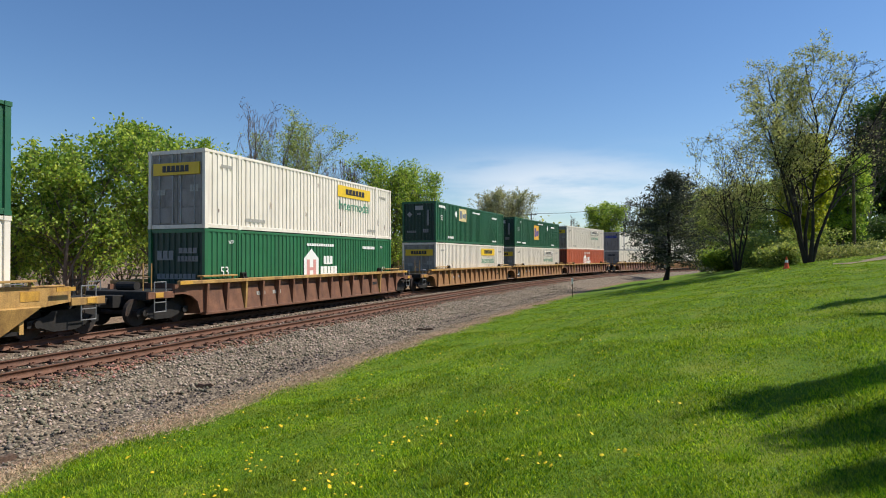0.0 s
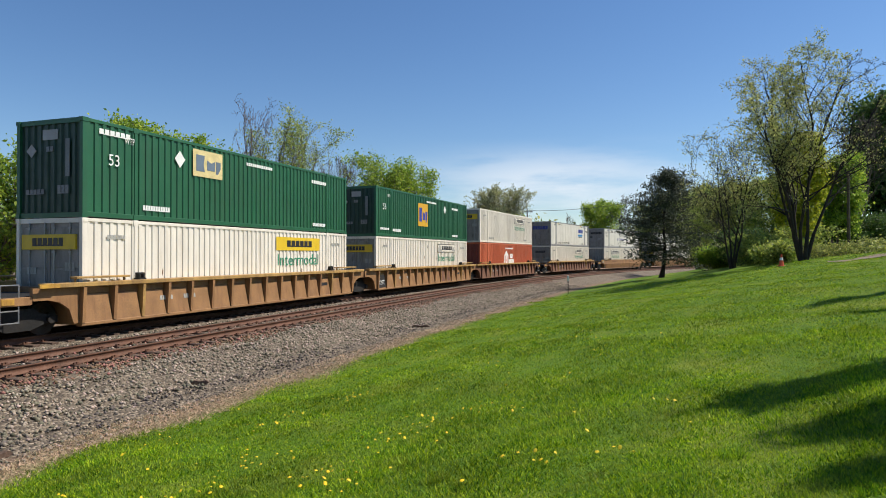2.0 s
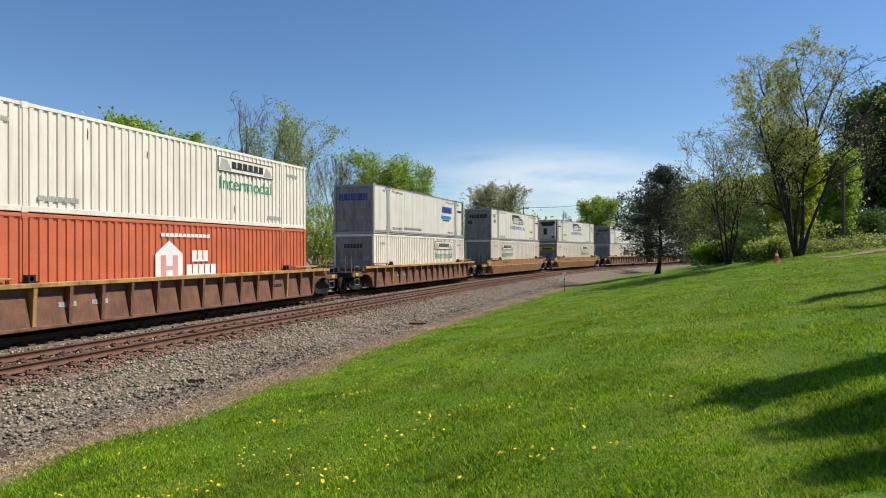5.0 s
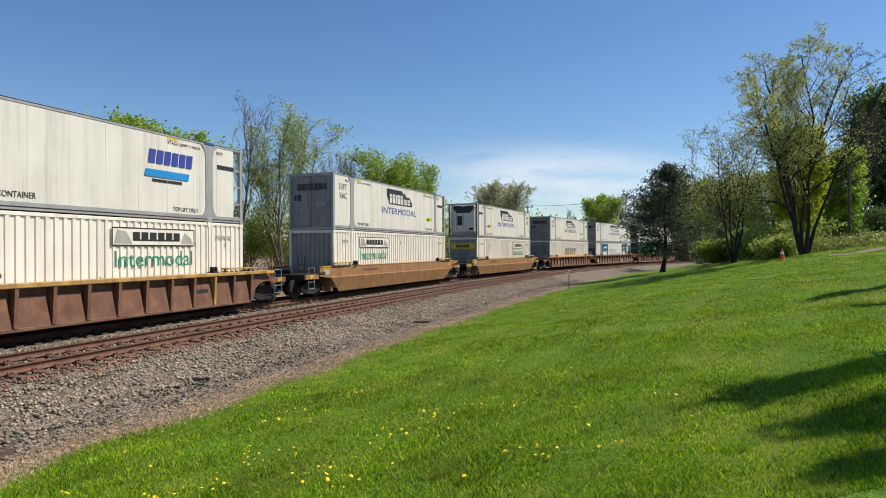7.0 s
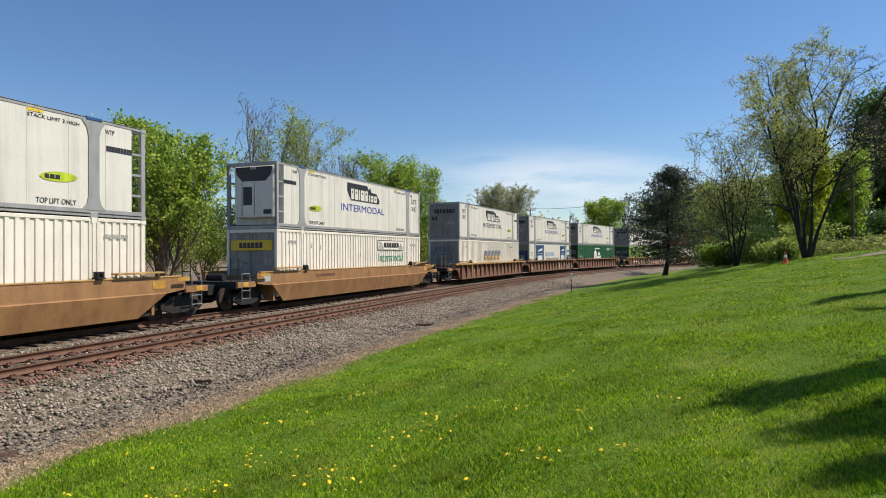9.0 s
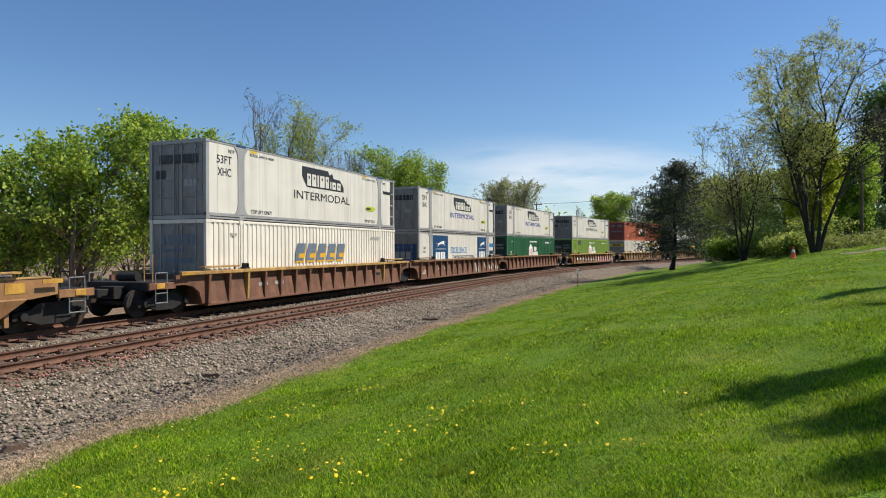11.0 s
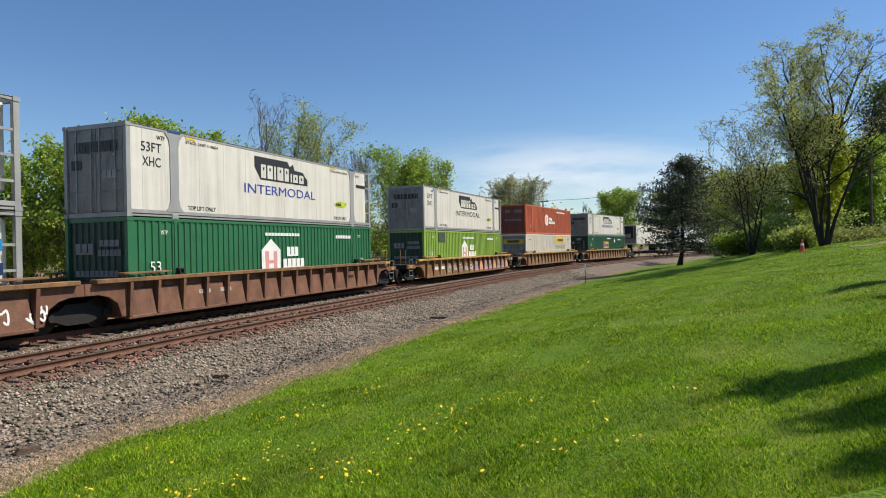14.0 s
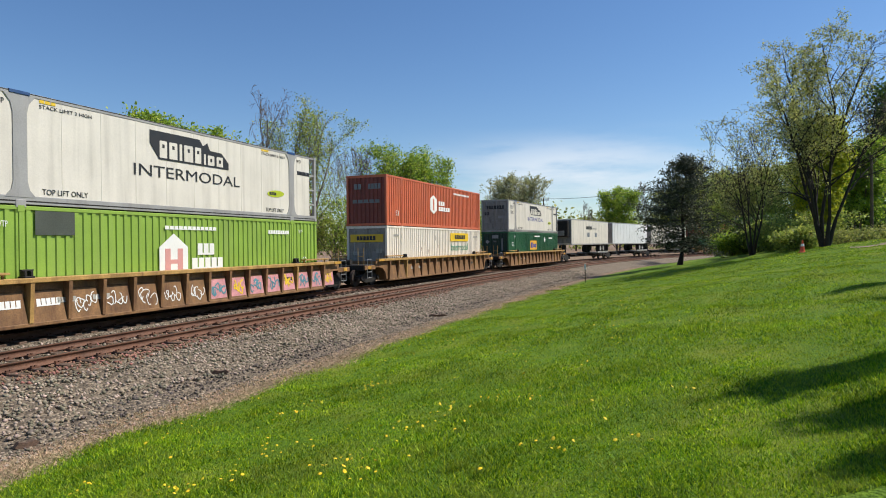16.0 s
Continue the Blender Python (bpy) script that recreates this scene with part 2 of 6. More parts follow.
RUST = (0.16, 0.06, 0.025)
GRIME = (0.10, 0.085, 0.07)
M = dict(
    lawn=lawn_material(), ballast=ballast_material(),
    stone=surface("loose_stone", (0.265, 0.225, 0.165), 0.9, grain=40, vary=0.2, blotch=0.5, island=0.7),
    rust_stone=surface("rust_stained_stone", (0.20, 0.115, 0.07), 0.9, grain=40, vary=0.25, blotch=0.6, island=0.6),
    cinder=surface("dark_cinder", (0.105, 0.088, 0.075), 0.95, grain=40, vary=0.25, blotch=0.6, island=0.6),
    rail=surface("rusty_rail", (0.125, 0.058, 0.034), 0.75, 0.2, vary=0.3, blotch=2, dirt=RUST, dirt_amount=0.5, bump=0.3),
    railhead=surface("rail_running_top", (0.13, 0.10, 0.085), 0.45, 0.7, vary=0.2),
    tie=surface("weathered_tie", (0.10, 0.062, 0.042), 0.9, vary=0.35, blotch=5, bump=0.5, bump_scale=40, own=0.3),
    # white darkened to deepen the shade of the ends, plus streaks of grime
    doorwhite=surface("shade_darkened_grimy_white", (0.27, 0.25, 0.225), 0.55, vary=0.12, blotch=0.9, dirt=(0.07, 0.06, 0.05), dirt_amount=0.8, streak=3),
    cream=surface("cream_paint", (0.79, 0.73, 0.625), 0.5, vary=0.05, dirt=(0.30, 0.21, 0.13), dirt_amount=0.35, streak=12, bump=0.05, bump_scale=6),
    white=surface("white_panel", (0.69, 0.65, 0.57), 0.4, vary=0.05, dirt=(0.16, 0.14, 0.115), dirt_amount=0.38, streak=16),
    green=surface("green_paint", (0.022, 0.14, 0.055), 0.45, vary=0.10, dirt=(0.05, 0.09, 0.05), dirt_amount=0.4, streak=8, bump=0.05, bump_scale=6),
    darkgreen=surface("dark_green_paint", (0.016, 0.105, 0.045), 0.45, vary=0.10, dirt=(0.05, 0.09, 0.05), dirt_amount=0.4, streak=8, bump=0.05, bump_scale=6),
    lime=surface("lime_paint", (0.24, 0.38, 0.05), 0.5, vary=0.08, dirt=(0.2, 0.24, 0.1), dirt_amount=0.4, streak=8),
    orange=surface("orange_red_paint", (0.56, 0.13, 0.055), 0.5, vary=0.10, dirt=(0.30, 0.12, 0.07), dirt_amount=0.5, streak=8),
    greypost=surface("grey_steel_post", (0.34, 0.335, 0.325), 0.5, 0.15, vary=0.08, dirt=GRIME, dirt_amount=0.4, streak=5),
    brown=surface("brown_well_paint", (0.175, 0.078, 0.042), 0.7, vary=0.28, blotch=2.5, dirt=(0.07, 0.03, 0.018), dirt_amount=0.9, streak=4, bump=0.15),
    tan=surface("tan_well_paint", (0.22, 0.115, 0.045), 0.7, vary=0.28, blotch=2.5, dirt=(0.085, 0.035, 0.018), dirt_amount=1.0, streak=4, bump=0.12),
    plain_tan=surface("smooth_tan_paint", (0.30, 0.155, 0.06), 0.65, vary=0.18, blotch=2, dirt=(0.15, 0.065, 0.03), dirt_amount=0.8, streak=4, bump=0.12),
    yellow=surface("faded_yellow_paint", (0.42, 0.25, 0.075), 0.6, vary=0.24, blotch=2, dirt=(0.14, 0.065, 0.03), dirt_amount=1.0, streak=3, bump=0.1),
    bright=surface("bright_yellow_paint", (0.56, 0.31, 0.045), 0.55, vary=0.18, dirt=RUST, dirt_amount=0.9, streak=2),
    black=surface("grimy_black_steel", (0.010, 0.009, 0.008), 0.8, 0.0, vary=0.3, blotch=4, dirt=(0.05, 0.035, 0.024), dirt_amount=0.4, bump=0.2),
    wheel=surface("worn_wheel_steel", (0.022, 0.018, 0.015), 0.8, 0.0, vary=0.2, dirt=RUST, dirt_amount=0.4),
    ink_white=surface("white_lettering", (0.78, 0.78, 0.74), 0.5, vary=0.05),
    ink_black=surface("black_lettering", (0.02, 0.02, 0.022), 0.5, vary=0.1),
    ink_blue=surface("blue_lettering", (0.03, 0.05, 0.30), 0.5, vary=0.1),
    ink_green=surface("green_lettering", (0.02, 0.22, 0.12), 0.5, vary=0.1),
    ink_yellow=surface("yellow_panel", (0.75, 0.50, 0.02), 0.5, vary=0.06, dirt=GRIME, dirt_amount=0.2),
    ink_red=surface("red_lettering", (0.55, 0.04, 0.03), 0.5, vary=0.1),
    sea_blue=surface("deep_blue_panel", (0.005, 0.05, 0.14), 0.45, vary=0.35, blotch=1.5),
    ink_cyan=surface("cyan_lettering", (0.01, 0.22, 0.52), 0.5, vary=0.05),
    bark=surface("grey_brown_bark", (0.15, 0.12, 0.095), 0.95, vary=0.3, blotch=3, bump=0.6, bump_scale=18),
    darkbark=surface("dark_bark", (0.024, 0.018, 0.014), 0.95, vary=0.3, blotch=3, bump=0.6, bump_scale=18),
    leaf=surface("spring_leaf", (0.29, 0.42, 0.05), 0.55, vary=0.15, blotch=0.4, island=0.5, thin=0.5),
    leaf_bud=surface("small_new_leaf", (0.40, 0.42, 0.13), 0.6, vary=0.2, blotch=0.4, island=0.4, thin=0.5),
    leaf_yellow=surface("yellow_green_leaf", (0.42, 0.46, 0.03), 0.6, vary=0.15, blotch=0.4, island=0.4, thin=0.5),
    leaf_olive=surface("budding_leaf", (0.30, 0.34, 0.085), 0.65, vary=0.2, blotch=0.4, island=0.4, thin=0.45),
    leaf_dark=surface("dark_leaf", (0.075, 0.14, 0.028), 0.6, vary=0.2, blotch=0.4, island=0.5, thin=0.35),
    leaf_fine=surface("fine_green_leaf", (0.33, 0.41, 0.085), 0.6, vary=0.2, blotch=0.4, island=0.45, thin=0.5),
    leaf_silver=surface("pale_downy_leaf", (0.40, 0.42, 0.20), 0.6, vary=0.15, blotch=0.4, island=0.4, thin=0.4),
    needle=surface("cedar_needle", (0.062, 0.076, 0.045), 0.7, vary=0.3, blotch=0.8, island=0.6, thin=0.15),
    blade=surface("grass_blade", (0.18, 0.33, 0.008), 0.55, vary=0.36, blotch=0.8, island=0.8, thin=0.35, spec=0.2, dirt=(0.36, 0.36, 0.07), dirt_amount=0.6),
    straw=surface("dry_grass", (0.42, 0.32, 0.19), 0.8, vary=0.25, blotch=0.8, island=0.5, thin=0.2),
    dandelion=surface("dandelion_yellow", (0.80, 0.55, 0.01), 0.7, vary=0.1, island=0.2),
    cone=surface("orange_plastic", (0.75, 0.10, 0.02), 0.5, vary=0.08),
    gravel=surface("leaf_littered_gravel", (0.20, 0.15, 0.10), 0.9, grain=25, vary=0.3, bump=0.5),
    wire=surface("black_cable", (0.02, 0.02, 0.02), 0.6),
    wood=surface("pole_wood", (0.10, 0.075, 0.055), 0.9, vary=0.25, blotch=2, bump=0.3),
)

# ---------------------------------------------------------------- building blocks


def part(name, bm, material, parent=None, label=""):
    me = bpy.data.meshes.new(name)
    bm.to_mesh(me)
    bm.free()
    return shared(name, me, material, parent, label)


def shared(name, me, material, parent=None, label="", at=None):
    if not me.materials:
        me.materials.append(material)
    ob = new(name, me)
    if parent is not None:
        ob.parent = parent
    if at is not None:
        ob.matrix_basis = at
    if label:
        tagged(ob, label)
    return ob


def block(bm, x0, x1, y0, y1, z0, z1, bevel=0.0):
    m = Matrix.Translation(((x0 + x1) / 2, (y0 + y1) / 2, (z0 + z1) / 2)) @ Matrix.Diagonal((x1 - x0, y1 - y0, z1 - z0, 1))
    vs = bmesh.ops.create_cube(bm, size=1, matrix=m)["verts"]
    if bevel:
        bmesh.ops.bevel(bm, geom=list({e for v in vs for e in v.link_edges}), offset=bevel, segments=1, affect="EDGES")
    return bm


def boxes(*rows, bevel=0.0):
    bm = bmesh.new()
    for r in rows:
        block(bm, *r, bevel=bevel)
    return bm


def tube(bm, a, b, r, sides=8, r2=None):
    a, b = Vector(a), Vector(b)
    m = Matrix.Translation((a + b) / 2) @ (b - a).to_track_quat("Z", "Y").to_matrix().to_4x4()
    bmesh.ops.create_cone(bm, cap_ends=True, segments=sides, radius1=r, radius2=r if r2 is None else r2, depth=(b - a).length, matrix=m)
    return bm


def slab(bm, outline, y0, y1):
    """A plate of the outline (x, z), from y0 to y1."""
    lo = [bm.verts.new((x, y0, z)) for x, z in outline]
    hi = [bm.verts.new((x, y1, z)) for x, z in outline]
    bm.faces.new(lo)
    bm.faces.new(hi[::-1])
    k = len(lo)
    for i in range(k):
        bm.faces.new((lo[i], hi[i], hi[(i + 1) % k], lo[(i + 1) % k]))
    bmesh.ops.recalc_face_normals(bm, faces=bm.faces)
    return bm


def mesh_from(name, verts, faces):
    """A mesh from arrays: all faces with the same number of corners."""
    verts, faces = np.asarray(verts, dtype=np.float32), np.asarray(faces, dtype=np.int32)
    me = bpy.data.meshes.new(name)
    k = faces.shape[1]
    me.vertices.add(len(verts))
    me.vertices.foreach_set("co", verts.ravel())
    me.loops.add(faces.size)
    me.loops.foreach_set("vertex_index", faces.ravel())
    me.polygons.add(len(faces))
    me.polygons.foreach_set("loop_start", np.arange(0, faces.size, k, dtype=np.int32))
    me.update(calc_edges=True)
    return me


def empty(name, label, category, group="", m=None):
    ob = new(name)
    ob.empty_display_size = 0.2
    if m is not None:
        ob.matrix_basis = m
    return tagged(ob, label, category, group)


# ---------------------------------------------------------------- the line of the tracks
# arc length in metres from a point abreast of the camera; heading in radians to the right of +y
STEP = 0.5
ARC = np.arange(-280, 620, STEP)


def heading(s):
    u = np.clip(s, -30, 110) / 100
    bend = 0.0320 * u + 0.2291 * u ** 2 / 2 + 0.4235 * u ** 3 / 6
    return 0.3198 + bend + 0.0055 * np.clip(s - 110, 0, 45)


TURN = heading(ARC)
mid_turn = (TURN[1:] + TURN[:-1]) / 2
LINE = np.column_stack([np.concatenate([[0], np.cumsum(np.sin(mid_turn) * STEP)]), np.concatenate([[0], np.cumsum(np.cos(mid_turn) * STEP)])])
LINE += np.array((-17.909, 0.0)) - LINE[np.argmin(abs(ARC))]
SIDE = np.column_stack([np.cos(TURN), -np.sin(TURN)])
NEAR_OFF, NEAR_Z = 3.561, -0.104


def on_line(s, off=0.0):
    p = LINE + SIDE * off
    return np.stack([np.interp(s, ARC, p[:, 0]), np.interp(s, ARC, p[:, 1])], -1)


def across(xy):
    """Arc length along the near track, and distance from its middle (+ towards the lawn)."""
    pick = slice(None, None, 2)
    if len(xy) and abs(xy[:, 0]).max() < 60 and abs(xy[:, 1]).max() < 90:
        pick = slice(480, 840, 3)      # the stretch near the camera is enough
    p = (LINE + SIDE * NEAR_OFF)[pick]
    side, arc = SIDE[pick], ARC[pick]
    out_s, out_o = np.empty(len(xy)), np.empty(len(xy))
    for i in range(0, len(xy), 4000):
        q = xy[i:i + 4000]
        d = q[:, None, :] - p[None]
        k = np.argmin((d ** 2).sum(-1), 1)
        r = np.arange(len(q))
        o = (d[r, k] * side[k]).sum(-1)
        along = d[r, k, 0] * -side[k, 1] + d[r, k, 1] * side[k, 0]
        far = np.linalg.norm(d[r, k], axis=1)
        out_o[i:i + 4000] = np.where(np.abs(o) > far * 0.7, o, np.sign(o) * far)
        out_s[i:i + 4000] = arc[k] + np.clip(along, -2, 2)
    return out_s, out_o


def ripple(x, y):
    return 0.05 * np.sin(x * 0.55 + 1.3 * np.sin(y * 0.21)) * np.sin(y * 0.47 + 0.7) + 0.03 * np.sin(x * 1.7 + y * 1.1) + 0.02 * np.sin(x * 3.9 - y * 2.3)


def terrain(xy):
    s, o = across(xy)
    x, y = xy[:, 0], xy[:, 1]
    rise = np.interp(o, [-400, -60, -20, -12, -9, -6, 3.2, 4.2, 5.5, 6.5, 8, 20, 30, 45, 90, 600],
                     [2.0, 0.0, -0.7, -0.9, -1.0, -1.15, -1.15, -0.82, -0.70, -0.60, -0.40, 1.55, 2.9, 4.2, 6.5, 14])
    edge = np.clip((o - 4) / 3, 0.25, 1)
    return rise + ripple(x, y) * np.where(o > 0, edge, 0.5), o, s


def ground_z(x, y):
    return float(terrain(np.array([[x, y]]))[0][0])
# ---------------------------------------------------------------- ground


def spaced(lo, hi, step, far):
    inner = list(np.arange(lo, hi, step))
    a, d = [], step
    x = lo
    while x > -far:
        d *= 1.25
        x -= d
        a.append(x)
    b, d, x = [], step, hi
    while x < far:
        b.append(x)
        d *= 1.25
        x += d
    return np.array(a[::-1] + inner + b)


def build_ground():
    xs, ys = spaced(-26, 46, 0.5, 2600), spaced(-4, 100, 0.5, 2600)
    gx, gy = np.meshgrid(xs, ys)
    xy = np.column_stack([gx.ravel(), gy.ravel()])
    z, o, s = terrain(xy)
    w, h = len(xs), len(ys)
    i = (np.arange(h - 1)[:, None] * w + np.arange(w - 1)[None]).ravel()
    me = mesh_from("ground", np.column_stack([xy, z]), np.column_stack([i, i + 1, i + 1 + w, i + w]))
    worn = me.attributes.new("worn", "FLOAT", "POINT")
    ragged = 0.35 * np.sin(xy[:, 0] * 1.9 + xy[:, 1] * 0.8) + 0.3 * np.sin(xy[:, 1] * 2.7 - xy[:, 0])
    worn.data.foreach_set("value", np.clip(1 - (o - 5.25 - 0.3 * ragged - 0.02 * np.clip(s - 20, 0, 20)) / 0.5, 0, 1).astype(np.float32))
    me.polygons.foreach_set("use_smooth", np.ones(len(me.polygons), dtype=bool))
    ob = shared("ground", me, M["lawn"])
    tagged(ob, "sloping mown spring lawn with dandelions and a worn rim", "lawn", kind="structure")


build_ground()


def sweep(name, profile, s0, s1, step, material, wobble=0.0):
    """A strip of the profile (offset from the near track, z) along the line."""
    s = np.arange(s0, s1 + step / 2, step)
    n = len(profile)
    rng = np.random.default_rng(3)
    v = np.empty((len(s), n, 3))
    for j, (o, z) in enumerate(profile):
        v[:, j, :2] = on_line(s, NEAR_OFF + o)
        v[:, j, 2] = z + (rng.normal(0, wobble, len(s)) if wobble else 0)
    i = (np.arange(len(s) - 1)[:, None] * n + np.arange(n - 1)[None]).ravel()
    return mesh_from(name, v.reshape(-1, 3), np.column_stack([i, i + 1, i + 1 + n, i + n]))


def dense(profile, gap):
    out = []
    for (a, b), (c, d) in zip(profile, profile[1:]):
        k = max(1, round((c - a) / gap))
        out += [(a + (c - a) * i / k, b + (d - b) * i / k) for i in range(k)]
    return out + [profile[-1]]


BED = [(-10.6, -1.3), (-8.4, -0.75), (-5.7, -0.23), (-1.95, -0.23), (-1.45, -0.33), (1.5, -0.33), (2.1, -0.42), (3.7, -0.74), (4.5, -0.84), (5.6, -1.1)]


def bed_z(o):
    return np.interp(o, [a for a, b in BED], [b for a, b in BED])


def build_bed():
    me = sweep("ballast_bed", dense(BED, 0.25), -40, 300, 0.5, M["ballast"], 0.018)
    tagged(shared("ballast_bed", me, M["ballast"]), "grey crushed-stone ballast bed under two tracks", "ballast", kind="structure")
    # loose stones lying on the shoulder
    rng = np.random.default_rng(7)
    n = 60000
    s = -8 + 78 * rng.random(n) ** 1.6
    o = rng.uniform(-1.9, 5.0, n)
    xy = on_line(s, 0.0)
    t = np.interp(s, ARC, TURN)
    xy = xy + np.column_stack([np.cos(t), -np.sin(t)]) * (NEAR_OFF + o)[:, None]
    size = rng.uniform(0.02, 0.052, n) * np.where(o > 3.9, 0.65, 1.0)
    base = np.array([(1, 0, 0), (-1, 0, 0), (0, 1, 0), (0, -1, 0), (0, 0, 0.8), (0, 0, -0.8)])
    v = base[None] * (1 + rng.uniform(-0.35, 0.45, (n, 6, 1)))
    v = v + rng.uniform(-0.25, 0.25, v.shape)
    a = rng.uniform(0, 6.28, n)
    c, d = np.cos(a)[:, None], np.sin(a)[:, None]
    v = np.stack([v[..., 0] * c - v[..., 1] * d, v[..., 0] * d + v[..., 1] * c, v[..., 2]], -1) * size[:, None, None]
    v += np.column_stack([xy, np.maximum(bed_z(o), terrain(xy)[0]) + size * 0.45])[:, None]
    f = np.array([(0, 2, 4), (2, 1, 4), (1, 3, 4), (3, 0, 4), (2, 0, 5), (1, 2, 5), (3, 1, 5), (0, 3, 5)])
    patch = np.sin(s * 0.9) + np.sin(s * 0.37 + 1.0) + rng.normal(0, 0.7, n)
    rusty = (np.abs(o - 1.15) < 0.5 + 0.15 * patch) | (np.abs(o) < 0.7) & (rng.random(n) < 0.5)
    dark = (np.abs(o - 4.0) < 0.3 + 0.12 * patch) & (rng.random(n) < 0.75)
    for name, pick, material, label in (("ballast_stones", ~rusty & ~dark, "stone", "loose angular grey ballast stones on the shoulder"),
                                        ("rusty_stones", rusty & ~dark, "rust_stone", "rust-stained ballast stones beside the rails"),
                                        ("cinders", dark, "cinder", "dark cinders along the foot of the ballast")):
        w = v[pick]
        faces = (np.arange(len(w))[:, None, None] * 6 + f[None]).reshape(-1, 3)
        tagged(shared(name, mesh_from(name, w.reshape(-1, 3), faces), M[material]), label, "stones", kind="stuff")


build_bed()


def build_track(name, off, top, label):
    """Two rails with base, web and head on ties."""
    track = empty(name, label, "railway track")
    track["kind"] = "structure"
    for side in (-0.7525, 0.7525):
        c = off - NEAR_OFF + side
        outline = [(c - 0.075, top - 0.172), (c - 0.075, top - 0.155), (c - 0.012, top - 0.135), (c - 0.012, top - 0.045), (c - 0.037, top - 0.035),
                   (c - 0.037, top - 0.004), (c - 0.03, top), (c + 0.03, top), (c + 0.037, top - 0.004), (c + 0.037, top - 0.035),
                   (c + 0.012, top - 0.045), (c + 0.012, top - 0.135), (c + 0.075, top - 0.155), (c + 0.075, top - 0.172)]
        rail = shared("rail", sweep("rail", outline, -40, 260, 1.0, M["rail"]), M["rail"], track, "rust-brown steel rail")
        strip = sweep("rail_top", [(c - 0.03, top + 0.003), (c + 0.03, top + 0.003)], -40, 260, 1.0, M["railhead"])
        shared("running_surface", strip, M["railhead"], rail, "dull worn running surface")
    tie = boxes((-0.11, 0.11, -1.3, 1.3, -0.17, 0), bevel=0.012)
    tie_me = bpy.data.meshes.new("tie")
    tie.to_mesh(tie_me); tie.free()
    plate = boxes((-0.1, 0.1, -0.2, 0.2, 0, 0.02), (-0.07, -0.03, 0.09, 0.13, 0.02, 0.05), (0.03, 0.07, -0.13, -0.09, 0.02, 0.05),
                  (-0.07, -0.03, -0.16, -0.11, 0.02, 0.055), (0.03, 0.07, 0.11, 0.16, 0.02, 0.055))
    plate_me = bpy.data.meshes.new("tie_plate")
    plate.to_mesh(plate_me); plate.free()
    rng = random.Random(5)
    for i in range(300):
        s = -12 + i * 0.54
        p = on_line(s, off)
        yaw = math.pi / 2 - float(heading(np.array(s)))
        m = Matrix.Translation((p[0], p[1], top - 0.175)) @ Matrix.Rotation(yaw + rng.uniform(-0.012, 0.012), 4, "Z")
        t = shared("tie", tie_me, M["tie"], track, at=m)
        if s < 75:
            for q in (-0.7525, 0.7525):
                shared("tie_plate", plate_me, M["rail"], t, at=Matrix.Translation((0, q, 0.0)))
    return track


build_track("track_near", NEAR_OFF, NEAR_Z, "empty railway track with rusty rails on dark ties")
build_track("track_far", 0.0, 0.0, "railway track under the moving freight train")
# ---------------------------------------------------------------- trees


def crook(rng, v, amount):
    return (v + Vector((rng.gauss(0, amount), rng.gauss(0, amount), rng.gauss(0, amount * 0.6)))).normalized()


def skeleton_of(rng, height, radius, levels, kids, spread, lean=0.1, upward=0.25, stems=1, fork=0.3, shrink=0.62, ways=(), twig=0.007):
    """Branches as polylines of (point, radius), and the twig points that carry leaves."""
    lines, tips = [], []

    def grow(p, d, length, r, level):
        n = (6, 6, 4, 3, 2)[level]
        pts = [(p.copy(), r)]
        for i in range(n):
            d = crook(rng, d, 0.09 + 0.05 * level)
            d = (d + Vector((0, 0, upward * 0.12))).normalized()
            p = p + d * (length / n)
            rr = r * (1 - 0.75 * (i + 1) / n)
            pts.append((p.copy(), max(rr, twig)))
            if level >= levels - 1:
                tips.append((p.copy(), d.copy()))
        lines.append((pts, level))
        if level >= levels:
            return
        count = kids[min(level, len(kids) - 1)]
        for j in range(count):
            f = fork + (0.97 - fork) * (j + rng.random() * 0.8) / count if level == 0 else 0.25 + 0.75 * (j + rng.random()) / count
            k = min(int(f * n), n - 1)
            q, qr = pts[k][0].lerp(pts[k + 1][0], f * n - k), pts[k][1]
            a = rng.uniform(0, math.tau)
            side = d.orthogonal().normalized()
            side.rotate(Matrix.Rotation(a, 3, d))
            tilt = spread * rng.uniform(0.7, 1.2)
            way = (d * math.cos(tilt) + side * math.sin(tilt) + Vector((0, 0, upward))).normalized()
            grow(q, way, length * shrink * rng.uniform(0.75, 1.15) * (1.1 - 0.45 * f if level == 0 else 1.0), max(qr * 0.55, twig * 1.2), level + 1)

    for i in range(stems):
        a = math.tau * (i + rng.random() * 0.5) / stems
        tilt = lean * rng.uniform(0.5, 1.3) * (1 if stems == 1 else 1.0)
        d = Vector((math.sin(tilt) * math.cos(a), math.sin(tilt) * math.sin(a), math.cos(tilt)))
        if ways:
            d = Vector((*ways[i], 1)).normalized()
        off = Vector((math.cos(a), math.sin(a), 0)) * (0.0 if stems == 1 else radius * 1.1)
        grow(off + Vector((0, 0, -0.3)), d, height * rng.uniform(0.8, 1.0), radius, 0)
    return lines, tips


